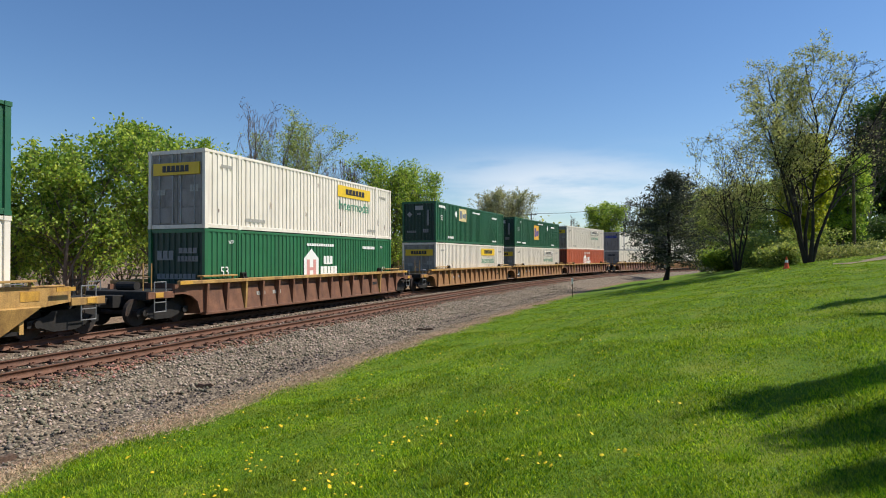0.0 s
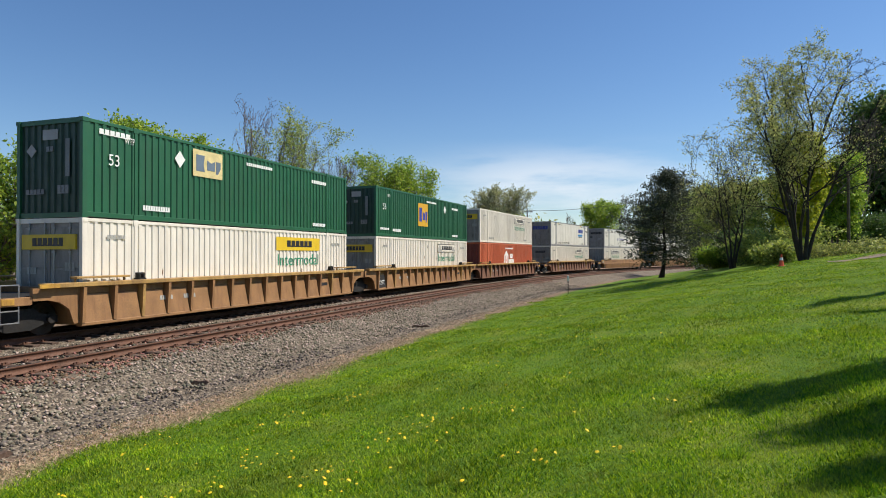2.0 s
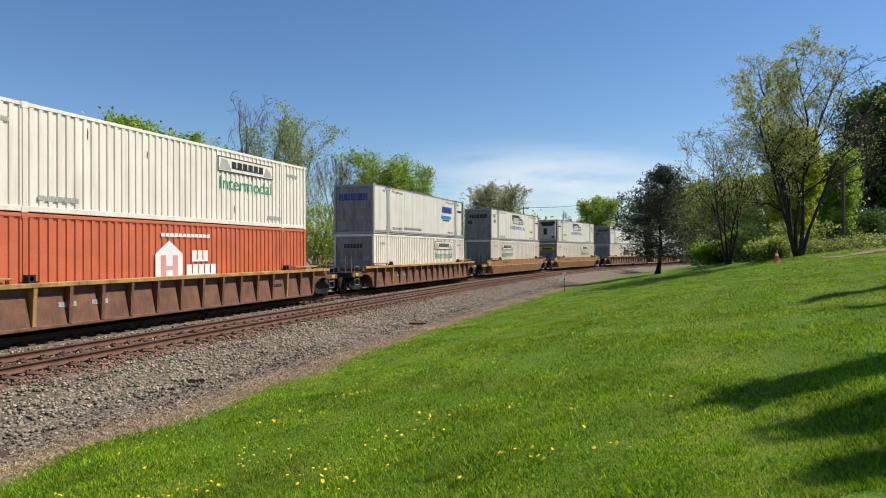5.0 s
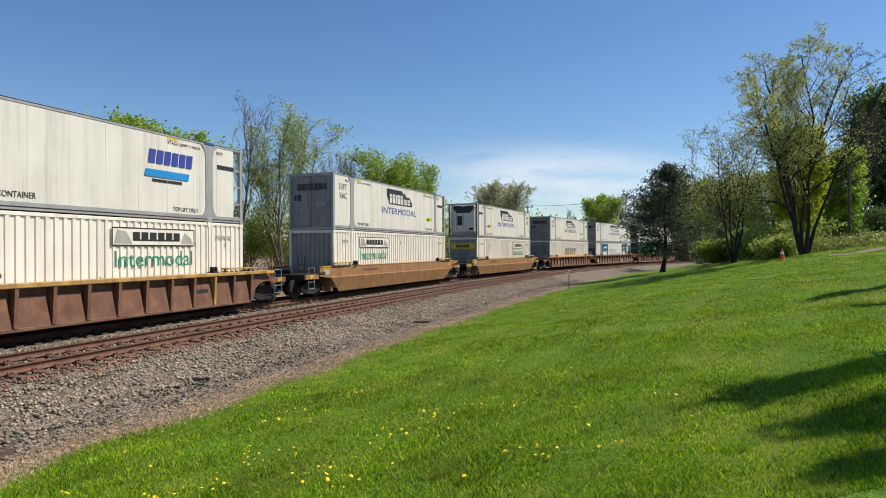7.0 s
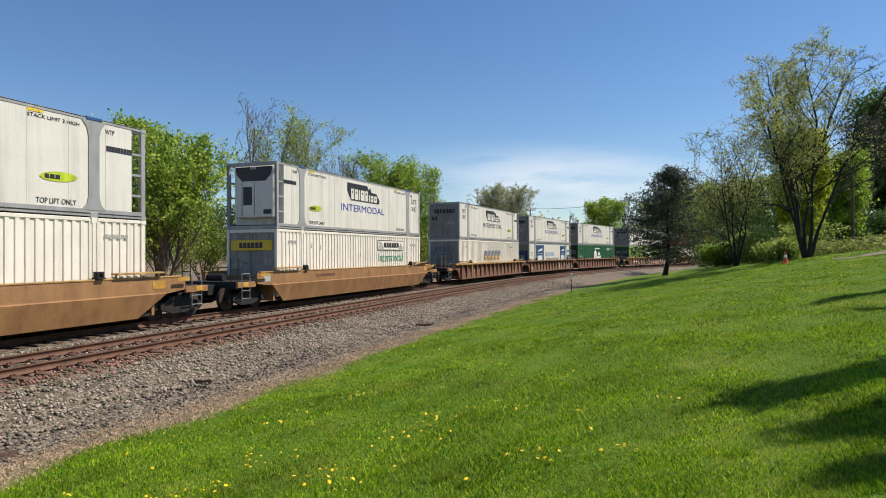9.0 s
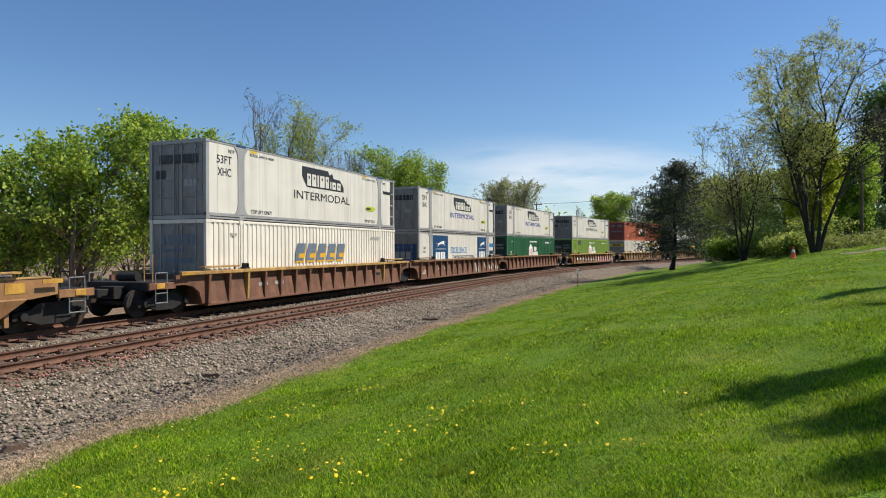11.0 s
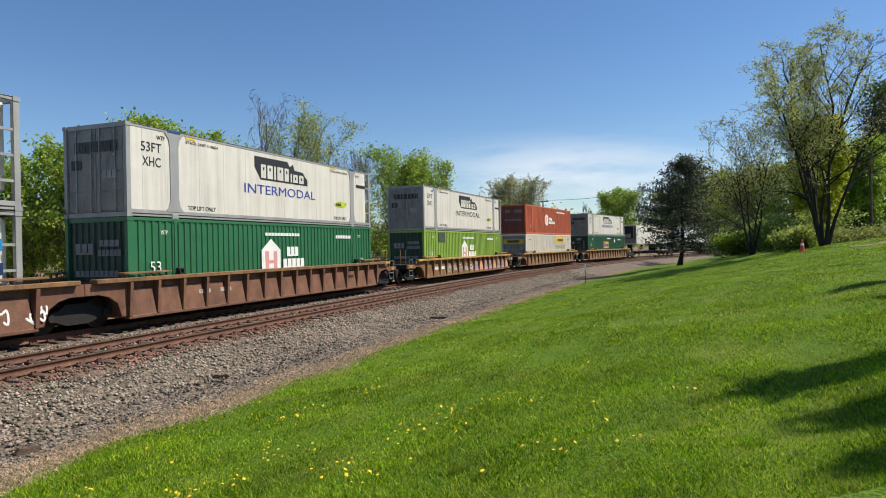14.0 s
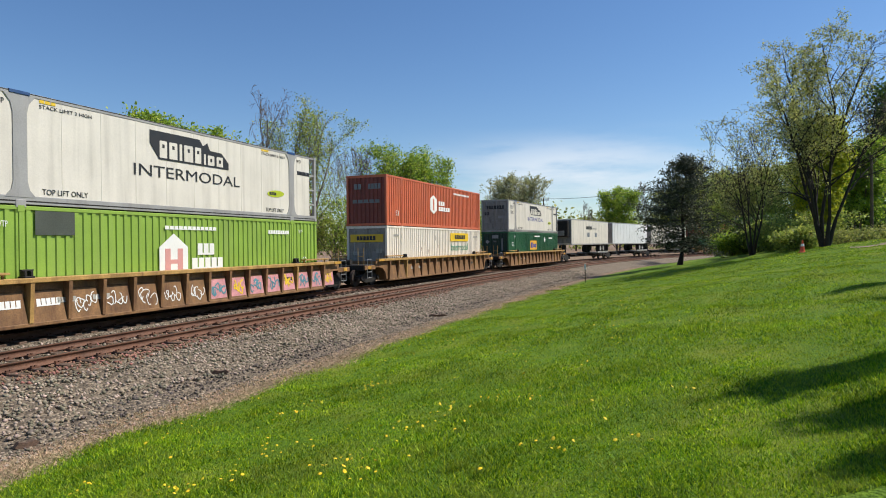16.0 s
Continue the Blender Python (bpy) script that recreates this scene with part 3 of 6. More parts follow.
def wood_mesh(lines):
    vs, fs = [], []
    for pts, level in lines:
        k = (8, 6, 4, 3, 3, 3)[level]
        d = (pts[-1][0] - pts[0][0]).normalized()
        a = d.orthogonal().normalized()
        b = d.cross(a)
        base = len(vs)
        for j, (p, r) in enumerate(pts):
            flare = 1.5 if level == 0 and j == 0 else 1.0
            for i in range(k):
                t = math.tau * i / k
                vs.append(p + (a * math.cos(t) + b * math.sin(t)) * r * flare)
        for j in range(len(pts) - 1):
            for i in range(k):
                u = base + j * k
                fs.append((u + i, u + (i + 1) % k, u + k + (i + 1) % k, u + k + i))
    me = mesh_from("trunk", np.array([tuple(v) for v in vs]), np.array(fs))
    me.polygons.foreach_set("use_smooth", np.ones(len(me.polygons), dtype=bool))
    return me


def leaf_mesh(seed, centres, per, reach, size, droop=0.0, long=1.6):
    """Small folded leaves scattered about the given points."""
    rng = np.random.default_rng(seed)
    c = np.repeat(np.asarray(centres), per, 0)
    n = len(c)
    c = c + rng.normal(0, reach, (n, 3)) * np.array((1, 1, 0.8))
    d = rng.normal(0, 1, (n, 3))
    d[:, 2] -= droop
    d /= np.linalg.norm(d, axis=1)[:, None]
    e = np.cross(d, rng.normal(0, 1, (n, 3)))
    e /= np.linalg.norm(e, axis=1)[:, None] + 1e-9
    nn = np.cross(d, e)
    l = (size * rng.uniform(0.6, 1.35, n))[:, None]
    v = np.stack([c - d * l * long / 2, c + e * l / 2 + nn * l * 0.2, c + d * l * long / 2, c - e * l / 2 + nn * l * 0.2], 1)
    i = np.arange(n)[:, None] * 4
    return mesh_from("crown", v.reshape(-1, 3), i + np.array([[0, 1, 2, 3]]))


def tree(name, x, y, label, seed, height, radius, levels=3, kids=(9, 5, 4), spread=0.75, upward=0.3, stems=1, lean=0.1, fork=0.3, shrink=0.55,
         leaf=None, per=0, reach=0.25, size=0.1, bark="bark", group="", category="tree", droop=0.0, keep=1.0, z=None, width=None, ways=(), twig=0.007, bare_from=99.0):
    rng = random.Random(seed)
    lines, tips = skeleton_of(rng, height, radius, levels, kids, spread, lean, upward, stems, fork, shrink, ways, twig)
    # crowns round off at the top
    high = sorted(p.z for p, _ in tips)[int(len(tips) * 0.9)]
    for p in [p for pts, _ in lines for p, _ in pts] + [p for p, _ in tips]:
        if p.z > high:
            p.z = high + (p.z - high) * 0.45
    # true height and spread
    top = max(p.z for pts, _ in lines for p, _ in pts)
    side = sorted(abs(p.x) for p, _ in tips)[int(len(tips) * 0.95)] * 2
    fz, fx = height / top, (width / side if width else height / top)
    for pts, _ in lines:
        for p, _ in pts:
            p.x, p.y, p.z = p.x * fx, p.y * fx, p.z * fz if p.z > 0 else p.z
    for p, _ in tips:
        p.x, p.y, p.z = p.x * fx, p.y * fx, p.z * fz
    ob = empty(name, label, category, group, Matrix.Translation((x, y, ground_z(x, y) if z is None else z)))
    shared("trunk", wood_mesh(lines), M[bark], ob)
    if leaf and per:
        pts = np.array([tuple(p) for p, d in tips if rng.random() < (keep if p.x < bare_from else 0.08)])
        shared("crown", leaf_mesh(seed, pts, per, reach, size, droop), M[leaf], ob)
    return ob


def by_sight(name, label, seed, left, right, slope, distance, **more):
    """A tree between two bearings, its top at the given slope above the eye, that far down the view."""
    x, y = (left + right) / 2 * distance, distance
    z = ground_z(x, y)
    return tree(name, x, y, label, seed, EYE.z + slope * distance - z, more.pop("radius", 0.16), width=(right - left) * distance, z=z, **more)


LEAFY = dict(kids=(12, 6, 3), spread=0.85, upward=0.22, stems=3, lean=0.3, fork=0.12, leaf="leaf", per=5, reach=0.22, size=0.145, twig=0.009)
SPARSE = dict(levels=4, kids=(9, 6, 4, 3), spread=0.75, upward=0.25, lean=0.2, fork=0.22, shrink=0.52, twig=0.012)


def plant_trees():
    far_side = "trees beyond the railway"
    fresh = "leafy fresh green tree beyond the railway"
    by_sight("maple_tree", fresh, 11, -0.668, -0.477, 0.205, 38, group=far_side, **LEAFY)
    by_sight("maple_tree", fresh, 12, -0.80, -0.62, 0.18, 37, group=far_side, **{**LEAFY, "per": 6})
    by_sight("box_elder_tree", "slender many-stemmed tree with fresh green leaves", 13, -0.50, -0.36, 0.205, 43, group=far_side,
             **{**LEAFY, "stems": 4, "spread": 0.7, "upward": 0.35, "per": 6, "fork": 0.2})
    by_sight("bare_tree", "tall bare tree with thin grey branches", 14, -0.372, -0.258, 0.247, 60, radius=0.17, group=far_side, stems=1, **{**SPARSE, "kids": (8, 5, 4, 3), "twig": 0.013, "spread": 0.9, "upward": 0.05, "fork": 0.35})
    by_sight("willow_tree", "budding green tree with fine spreading branches", 15, -0.30, -0.178, 0.222, 63, radius=0.16, group=far_side,
             **{**LEAFY, "leaf": "leaf_fine", "per": 5, "reach": 0.26, "size": 0.11, "stems": 3, "spread": 0.75, "twig": 0.014})
    by_sight("bare_tree", "small bare tree with pale twigs", 16, -0.195, -0.115, 0.168, 76, radius=0.1, group=far_side, stems=3, **SPARSE)
    by_sight("maple_tree", "round leafy green tree beyond the containers", 17, -0.132, -0.04, 0.160, 76, radius=0.2, group=far_side, **{**LEAFY, "reach": 0.34, "size": 0.15})
    by_sight("maple_tree", "round leafy green tree beyond the containers", 18, -0.075, 0.0, 0.138, 78, radius=0.2, group=far_side, **{**LEAFY, "reach": 0.34, "size": 0.15})
    by_sight("budding_tree", "fan-shaped budding tree above the containers", 19, 0.053, 0.124, 0.111, 115, radius=0.16, group=far_side, levels=2, kids=(16, 11), spread=0.42, upward=0.55,
             stems=5, lean=0.35, fork=0.06, leaf="leaf_silver", per=9, reach=0.17, size=0.13, twig=0.02)
    by_sight("maple_tree", "small green tree far down the line", 20, 0.225, 0.275, 0.085, 150, radius=0.2, group=far_side, **{**LEAFY, "reach": 0.5, "size": 0.24})
    by_sight("bare_tree", "small bare tree far down the line", 21, 0.262, 0.3, 0.095, 150, group=far_side, stems=1, **{**SPARSE, "twig": 0.02})
    by_sight("bare_tree", "small bare tree far down the line", 22, 0.185, 0.215, 0.066, 155, group=far_side, stems=1, **{**SPARSE, "twig": 0.02})
    # undergrowth along the far side of the line
    rng = random.Random(77)
    for i in range(15):
        b = -0.80 + i * 0.062
        d = 39 + 3.2 * i + rng.uniform(-2, 3)
        by_sight("shrub", "tangled olive-brown shrub beyond the railway", 100 + i, b - 0.05, b + 0.05, rng.uniform(0.03, 0.09), d, radius=0.06, category="shrub", group="shrubs beyond the railway",
                 levels=2, kids=(9, 5), spread=0.6, upward=0.3, stems=7, lean=0.5, fork=0.08, leaf=("leaf_fine", "leaf", "leaf")[i % 3], per=4, reach=0.28, size=0.13)
    # on the lawn side
    cedar(0.343 * 56, 56)
    near_side = "trees at the top of the lawn"
    x, y = 0.562 * 43, 43
    tree("hickory_tree", x, y, "tall tree with dark stems and sparse new leaves", 31, EYE.z + 0.332 * 43 - ground_z(x, y), 0.115, 4, (11, 7, 4, 3), 0.75, 0.14, 7, 0.2, 0.26, 0.36,
         "leaf_bud", 2, 0.15, 0.078, "darkbark", near_side, keep=0.7, twig=0.0075, ways=((-0.33, 0.1), (-0.25, -0.15), (-0.17, 0.15), (-0.1, -0.1), (-0.04, 0.12), (0.04, -0.1), (0.12, 0.0)), bare_from=0.9)
    by_sight("hickory_tree", "thin grey tree just coming into leaf", 32, 0.39, 0.515, 0.212, 48, radius=0.08, group=near_side, stems=4, leaf="leaf_bud", per=1, reach=0.16, size=0.09, bark="darkbark", keep=0.7,
             **{**SPARSE, "twig": 0.008, "kids": (9, 5, 3, 3), "spread": 0.85, "upward": 0.1})
    by_sight("yellow_maple_tree", "bright yellow-green young maple", 33, 0.535, 0.60, 0.19, 50, radius=0.1, group=near_side, **{**LEAFY, "leaf": "leaf_yellow", "per": 8, "fork": 0.05, "size": 0.15})
    by_sight("maple_tree", "green maple at the edge of the wood", 36, 0.585, 0.64, 0.155, 55, radius=0.12, group=near_side, **{**LEAFY, "per": 8, "fork": 0.05})
    by_sight("bare_tree", "bare grey tree before the dark wood", 37, 0.60, 0.70, 0.235, 58, radius=0.1, group=near_side, stems=2, **{**SPARSE, "twig": 0.009})
    by_sight("oak_tree", "large dark green tree", 34, 0.625, 0.74, 0.24, 72, radius=0.25, group=near_side, bark="darkbark", levels=2, **{**LEAFY, "kids": (14, 9), "leaf": "leaf_dark", "per": 14, "reach": 0.6, "size": 0.24, "fork": 0.03})
    by_sight("oak_tree", "large dark green tree", 35, 0.68, 0.86, 0.265, 70, radius=0.25, group=near_side, bark="darkbark", levels=2, **{**LEAFY, "kids": (14, 9), "leaf": "leaf_dark", "per": 14, "reach": 0.6, "size": 0.24, "fork": 0.03})
    for i, (l, r, s, d, leaf, stems) in enumerate(((0.40, 0.455, 0.012, 60, "leaf", 9), (0.435, 0.50, 0.04, 57, "leaf_dark", 9), (0.46, 0.53, 0.03, 51, "leaf_fine", 8), (0.50, 0.555, 0.02, 45, "leaf_fine", 6),
                                                   (0.53, 0.60, 0.045, 52, "leaf_fine", 6), (0.58, 0.65, 0.05, 56, "leaf_dark", 8), (0.63, 0.72, 0.06, 58, "leaf_dark", 9), (0.59, 0.66, 0.014, 46, "leaf_olive", 5),
                                                   (0.64, 0.72, 0.02, 46, "leaf_olive", 5))):
        by_sight("shrub", "ragged shrub along the top of the lawn", 140 + i, l, r, s, d, radius=0.035, category="shrub", group="shrubs above the lawn", levels=2, kids=(9, 6), spread=0.7, upward=0.25, stems=stems,
                 lean=0.5, fork=0.05, leaf=leaf, per=3 if stems < 8 else 6, reach=0.26, size=0.11)
    for i, (l, r, s, d, leaf, size) in enumerate(((0.29, 0.37, 0.082, 185, "leaf_olive", 0.3), (0.33, 0.42, 0.096, 180, "leaf_fine", 0.3), (0.36, 0.44, 0.11, 90, "leaf_fine", 0.15), (0.42, 0.51, 0.11, 175, "leaf_olive", 0.3),
                                                  (0.41, 0.49, 0.115, 78, "leaf_olive", 0.14), (0.46, 0.55, 0.12, 74, "leaf_fine", 0.14), (0.51, 0.60, 0.12, 70, "leaf_fine", 0.14), (0.56, 0.66, 0.15, 82, "leaf", 0.16))):
        by_sight("wood_edge_tree", "grey-olive budding tree in the wood behind the line", 160 + i, l, r, s, d, radius=0.14 if d < 100 else 0.3, group="wood behind the cedar",
                 levels=2, **{**LEAFY, "kids": (12, 8), "leaf": leaf, "per": 8, "reach": size * 2.4, "size": size * 1.15, "fork": 0.06, "twig": size / 12})
    # conifers beside the lawn, out of sight, whose shade lies on the grass
    for i, (x, y, h, w) in enumerate(((12.1, 8.5, 9.8, 0.4), (12.1, 7.1, 9.7, 0.4), (12.2, 6.07, 10.2, 0.6), (18.2, 16.9, 10.0, 0.6), (16.6, 13.8, 9.3, 0.4))):
        cedar(x, y, h, w, "spruce_tree", "tall dark spruce beside the lawn", 60 + i, "spruces beside the lawn", True)


def distant_woods():
    """Far belt of trees along the horizon."""
    rng = np.random.default_rng(5)
    n = 900
    b = rng.uniform(-1.1, 1.1, n)
    d = rng.uniform(190, 260, n)
    x, y = b * d, d
    h = 5 + 5 * rng.random(n) + 3 * np.sin(b * 9)
    xy = np.column_stack([x, y])
    z = terrain(xy)[0]
    pts = np.column_stack([xy, z + h * rng.random(n) ** 0.6])
    tagged(shared("distant_woods", leaf_mesh(6, pts, 26, 2.2, 0.9), M["leaf_olive"]), "far belt of budding woodland", "woods", kind="stuff")


def cedar(x, y, h=9.0, broad=4.4, name="cedar_tree", label="dark ragged red cedar at the lawn's edge", seed=41, group="", slim=False):
    """Dark red cedar with a bare lower trunk, broad at mid height, or a slim spruce."""
    rng = random.Random(seed)
    ob = empty(name, label, "tree", group, m=Matrix.Translation((x, y, ground_z(x, y))))
    lines, tips = [], []
    lean = 0.0 if slim else 0.07
    axis = lambda f: Vector((lean * h * f + 0.12 * math.sin(f * 8), 0.1 * math.cos(f * 11), h * f))
    lines.append(([(axis(i / 9) - Vector((0, 0, 0.2)), (0.14 if slim else 0.2) * (1 - i / 9.6)) for i in range(10)], 0))
    count = 100 if slim else 210
    for i in range(count):
        f = 0.17 + 0.82 * (i + rng.random()) / count
        a = rng.uniform(0, math.tau)
        if slim:
            reach = (0.15 + broad * (1.02 - f) ** 0.8) * rng.uniform(0.35, 1.3)
        else:
            reach = broad * float(np.interp(f, [0.17, 0.3, 0.5, 0.7, 0.86, 1.0], [0.75, 1.0, 0.98, 0.74, 0.42, 0.12])) * rng.uniform(0.45, 1.15)
        p = axis(f)
        d = Vector((math.cos(a), math.sin(a), rng.uniform(-0.2, 0.25) + 0.6 * max(f - 0.25, 0)))
        pts = [(p.copy(), 0.04 * (1.1 - f))]
        for j in range(6):
            d = crook(rng, d, 0.13)
            p = p + d * reach / 6
            pts.append((p.copy(), max(0.034 * (1.1 - f) * (1 - j / 6.5), 0.006)))
            if j >= 1 and rng.random() < 0.8:
                wide = 0.13 if slim else 0.24
                tips.append(p.copy())
                for _ in range(3):
                    tips.append(p + Vector((rng.gauss(0, wide), rng.gauss(0, wide), rng.gauss(-0.04, 0.14))))
        lines.append((pts, 3))
    shared("trunk", wood_mesh(lines), M["darkbark"], ob)
    shared("crown", leaf_mesh(seed, [tuple(p) for p in tips], 8, 0.10 if slim else 0.15, 0.08, 0.1, 2.2), M["needle"], ob)


plant_trees()
distant_woods()


# ---------------------------------------------------------------- small things on the ground


def lawn_cover():
    """Grass blades, thinning out with distance, and dandelions in loose patches."""
    rng = np.random.default_rng(12)
    n = 520000
    d = 3.9 * np.exp(rng.random(n) ** 0.93 * math.log(11.5))
    b = rng.uniform(-0.74, 0.74, n)
    xy = np.column_stack([b * d, d])
    z, o, _ = terrain(xy)
    edge = 5.55 + 0.25 * np.sin(xy[:, 0] * 1.9 + xy[:, 1] * 0.8) + rng.normal(0, 0.12, n)
    rim = (o > edge - 1.15) & (o < edge + 0.15) & (rng.random(n) < 0.8)
    ok = o > edge
    # dry straw along the rim of the lawn
    k = int(rim.sum())
    bent = rng.normal(0, 0.05, (k, 2))
    foot = np.column_stack([xy[rim], z[rim] + 0.004])
    a = rng.uniform(0, math.tau, k)
    s = np.column_stack([np.cos(a), np.sin(a), np.zeros(k)]) * (0.003 + 0.0006 * d[rim])[:, None]
    v = np.stack([foot - s, foot + s, foot + np.column_stack([bent, rng.uniform(0.01, 0.05, k)])], 1)
    tagged(shared("dry_grass", mesh_from("dry_grass", v.reshape(-1, 3), np.arange(3 * k).reshape(-1, 3)), M["straw"]), "bleached dry grass along the gravel", "grass", kind="stuff")
    xy, z, d = xy[ok], z[ok], d[ok]
    n = len(xy)
    tall = rng.uniform(0.016, 0.052, n) * (1 + 0.35 * np.sin(xy[:, 0] * 1.1) * np.sin(xy[:, 1] * 0.9))
    # coarser dark tufts here and there
    for cx, cy in rng.uniform((-5, 5), (7, 22), (26, 2)):
        near = ((xy - (cx, cy)) ** 2).sum(1) < (0.06 + 0.012 * cy) ** 2
        tall[near] *= 2.3
    wide = 0.0024 + 0.00055 * d
    a = rng.uniform(0, math.tau, n)
    lean = rng.normal(0, 0.6, (n, 2)) * tall[:, None]
    base = np.column_stack([xy, z - 0.005])
    s = np.column_stack([np.cos(a) * wide, np.sin(a) * wide, np.zeros(n)])
    v = np.stack([base - s, base + s, base + np.column_stack([lean, tall])], 1)
    tagged(shared("grass", mesh_from("grass", v.reshape(-1, 3), np.arange(3 * n).reshape(-1, 3)), M["blade"]), "short spring grass blades of the lawn", "grass", kind="stuff")
    # dandelions
    rng = np.random.default_rng(21)
    m = 110
    cd = 5.6 * np.exp(rng.random(m) * math.log(5.5))
    cb = rng.uniform(-0.75, 0.32, m)
    pts = []
    for x, y in zip(cb * cd, cd):
        k = rng.integers(1, 9)
        pts.append(np.column_stack([x + rng.normal(0, 0.028 * y ** 0.9, k), y + rng.normal(0, 0.035 * y ** 0.9, k)]))
    pts = np.concatenate(pts + [np.column_stack([rng.uniform(-5, 6, 50), rng.uniform(4.5, 22, 50)])])
    z, o, _ = terrain(pts)
    pts, z = pts[o > 6.0], z[o > 6.0]
    k = len(pts)
    ring = np.array([(math.cos(math.tau * i / 7), math.sin(math.tau * i / 7)) for i in range(7)])
    r = rng.uniform(0.013, 0.021, k)[:, None, None]
    rim = np.concatenate([ring[None] * r, np.zeros((k, 7, 1))], 2)
    tilt = rng.normal(0, 0.35, (k, 1, 2))
    rim[..., 2] += (rim[..., :2] * tilt).sum(-1)
    top = np.zeros((k, 1, 3)); top[..., 2] = 0.009
    v = np.concatenate([top, rim], 1) + np.column_stack([pts, z + rng.uniform(0.05, 0.085, k)])[:, None]
    f = np.array([(0, 1 + i, 1 + (i + 1) % 7) for i in range(7)])
    tagged(shared("dandelions", mesh_from("dandelions", v.reshape(-1, 3), (np.arange(k)[:, None, None] * 8 + f).reshape(-1, 3)), M["dandelion"]),
           "yellow dandelion heads scattered in the lawn", "dandelions", kind="stuff")


def small_things():
    # traffic cone at the top of the lawn
    x, y = 0.5284 * 38.5, 38.5
    cone = empty("traffic_cone", "orange traffic cone with a white collar on the grass", "traffic cone", m=Matrix.Translation((x, y, ground_z(x, y) - 0.01)))
    part("foot", boxes((-0.19, 0.19, -0.19, 0.19, 0, 0.04), bevel=0.01), M["cone"], cone)
    part("body", tube(bmesh.new(), (0, 0, 0.04), (0, 0, 0.72), 0.15, 16, 0.03), M["cone"], cone)
    part("collar", tube(bmesh.new(), (0, 0, 0.36), (0, 0, 0.52), 0.101, 16, 0.072), M["ink_white"], cone, "white reflective collar")
    # marker stake at the gravel's edge
    x, y = 0.1987 * 46, 46
    stake = empty("marker_stake", "thin grey marker stake with a white head", "marker post", m=Matrix.Translation((x, y, ground_z(x, y))))
    part("rod", boxes((-0.025, 0.025, -0.02, 0.02, -0.2, 1.05)), M["wood"], stake)
    part("head", boxes((-0.06, 0.06, -0.03, 0.03, 0.95, 1.35), bevel=0.008), M["ink_white"], stake, "white plate")
    # utility poles with their line
    poles = []
    for x, y, top in ((0.1359 * 130, 130, EYE.z + 0.0703 * 130), (0.40 * 92, 92, EYE.z + 0.105 * 92)):
        z = ground_z(x, y)
        pole = empty("utility_pole", "tall wooden utility pole with a crossarm", "utility pole", "utility poles", Matrix.Translation((x, y, z)))
        part("shaft", tube(bmesh.new(), (0, 0, -0.5), (0, 0, top - z), 0.16, 10, 0.11), M["wood"], pole)
        part("crossarm", boxes((-1.1, 1.1, -0.06, 0.06, top - z - 0.55, top - z - 0.4)), M["wood"], pole)
        for e in (-0.95, 0.95):
            part("insulator", tube(bmesh.new(), (e, 0, top - z - 0.4), (e, 0, top - z - 0.15), 0.06, 8), M["greypost"], pole)
        poles.append(Vector((x, y, top - 0.2)))
    a, b = poles
    bm = bmesh.new()
    old = None
    for i in range(13):
        f = i / 12
        p = a.lerp(b, f) - Vector((0, 0, 4 * 1.0 * f * (1 - f)))
        if old is not None:
            tube(bm, old, p, 0.035, 5)
        old = p
    line = part("power_line", bm, M["wire"])
    tagged(line, "black power line between the poles", "cable")
    # lone pole among the trees
    x, y = 0.633 * 50, 50
    z = ground_z(x, y)
    pole = empty("utility_pole", "grey pole among the trees", "utility pole", "utility poles", Matrix.Translation((x, y, z)))
    part("shaft", tube(bmesh.new(), (0, 0, -0.5), (0, 0, EYE.z + 0.13 * 50 - z), 0.13, 10, 0.1), M["wood"], pole)
    # pale gravel drive across the top of the lawn
    xs = np.linspace(0.60, 1.0, 26)
    v = []
    for i, bb in enumerate(xs):
        for j in range(8):
            d = 33.5 + 4.0 * j / 7 + 0.25 * math.sin(i * 1.7 + j) + (2.0 * (0.70 - bb) / 0.1 * (j / 7 - 0.5) * -1 if bb < 0.70 else 0)
            v.append((bb * d, d))
    v = np.array(v)
    z = terrain(v)[0]
    i = (np.arange(25)[:, None] * 8 + np.arange(7)[None]).ravel()
    tagged(shared("gravel_drive", mesh_from("gravel_drive", np.column_stack([v, z + 0.03]), np.column_stack([i, i + 8, i + 9, i + 1])), M["gravel"]),
           "brown leaf-littered gravel drive above the lawn", "drive", kind="structure")
    # dark scraps on the ballast
    for j, (s, o, l, a) in enumerate(((10.6, 4.6, 0.5, 0.3), (12.8, 4.2, 0.35, 1.0), (18.0, 3.6, 0.4, 0.2), (31.0, 4.0, 0.8, 0.1), (30.0, 4.7, 0.5, 0.15), (9.5, 3.4, 0.4, 0.6))):
        p = on_line(s, NEAR_OFF + o)
        rng = random.Random(j)
        bm = slab(bmesh.new(), [(-l / 2, 0), (-l / 4, -0.03), (l / 3, -0.02), (l / 2, 0.02), (l / 3, 0.07), (0, 0.05), (-l / 3, 0.08)], -0.05, 0.05)
        scrap = part("timber_scrap", bm, M["tie"])
        scrap.matrix_basis = Matrix.Translation((p[0], p[1], bed_z(o) + 0.03)) @ Matrix.Rotation(a, 4, "Z")
        tagged(scrap, "dark splinter of old tie lying on the ballast", "timber scrap", "scraps on the ballast")


lawn_cover()
small_things()
# ---------------------------------------------------------------- the train
LONG, TALL, HALF = 16.154, 2.896, 1.295
SPEED, GAIN = 14.243, 0.0128
PIVOT = 9.85
MOVERS = []      # (thing, place on the line at the start, height above the rail)
WORDS = {}


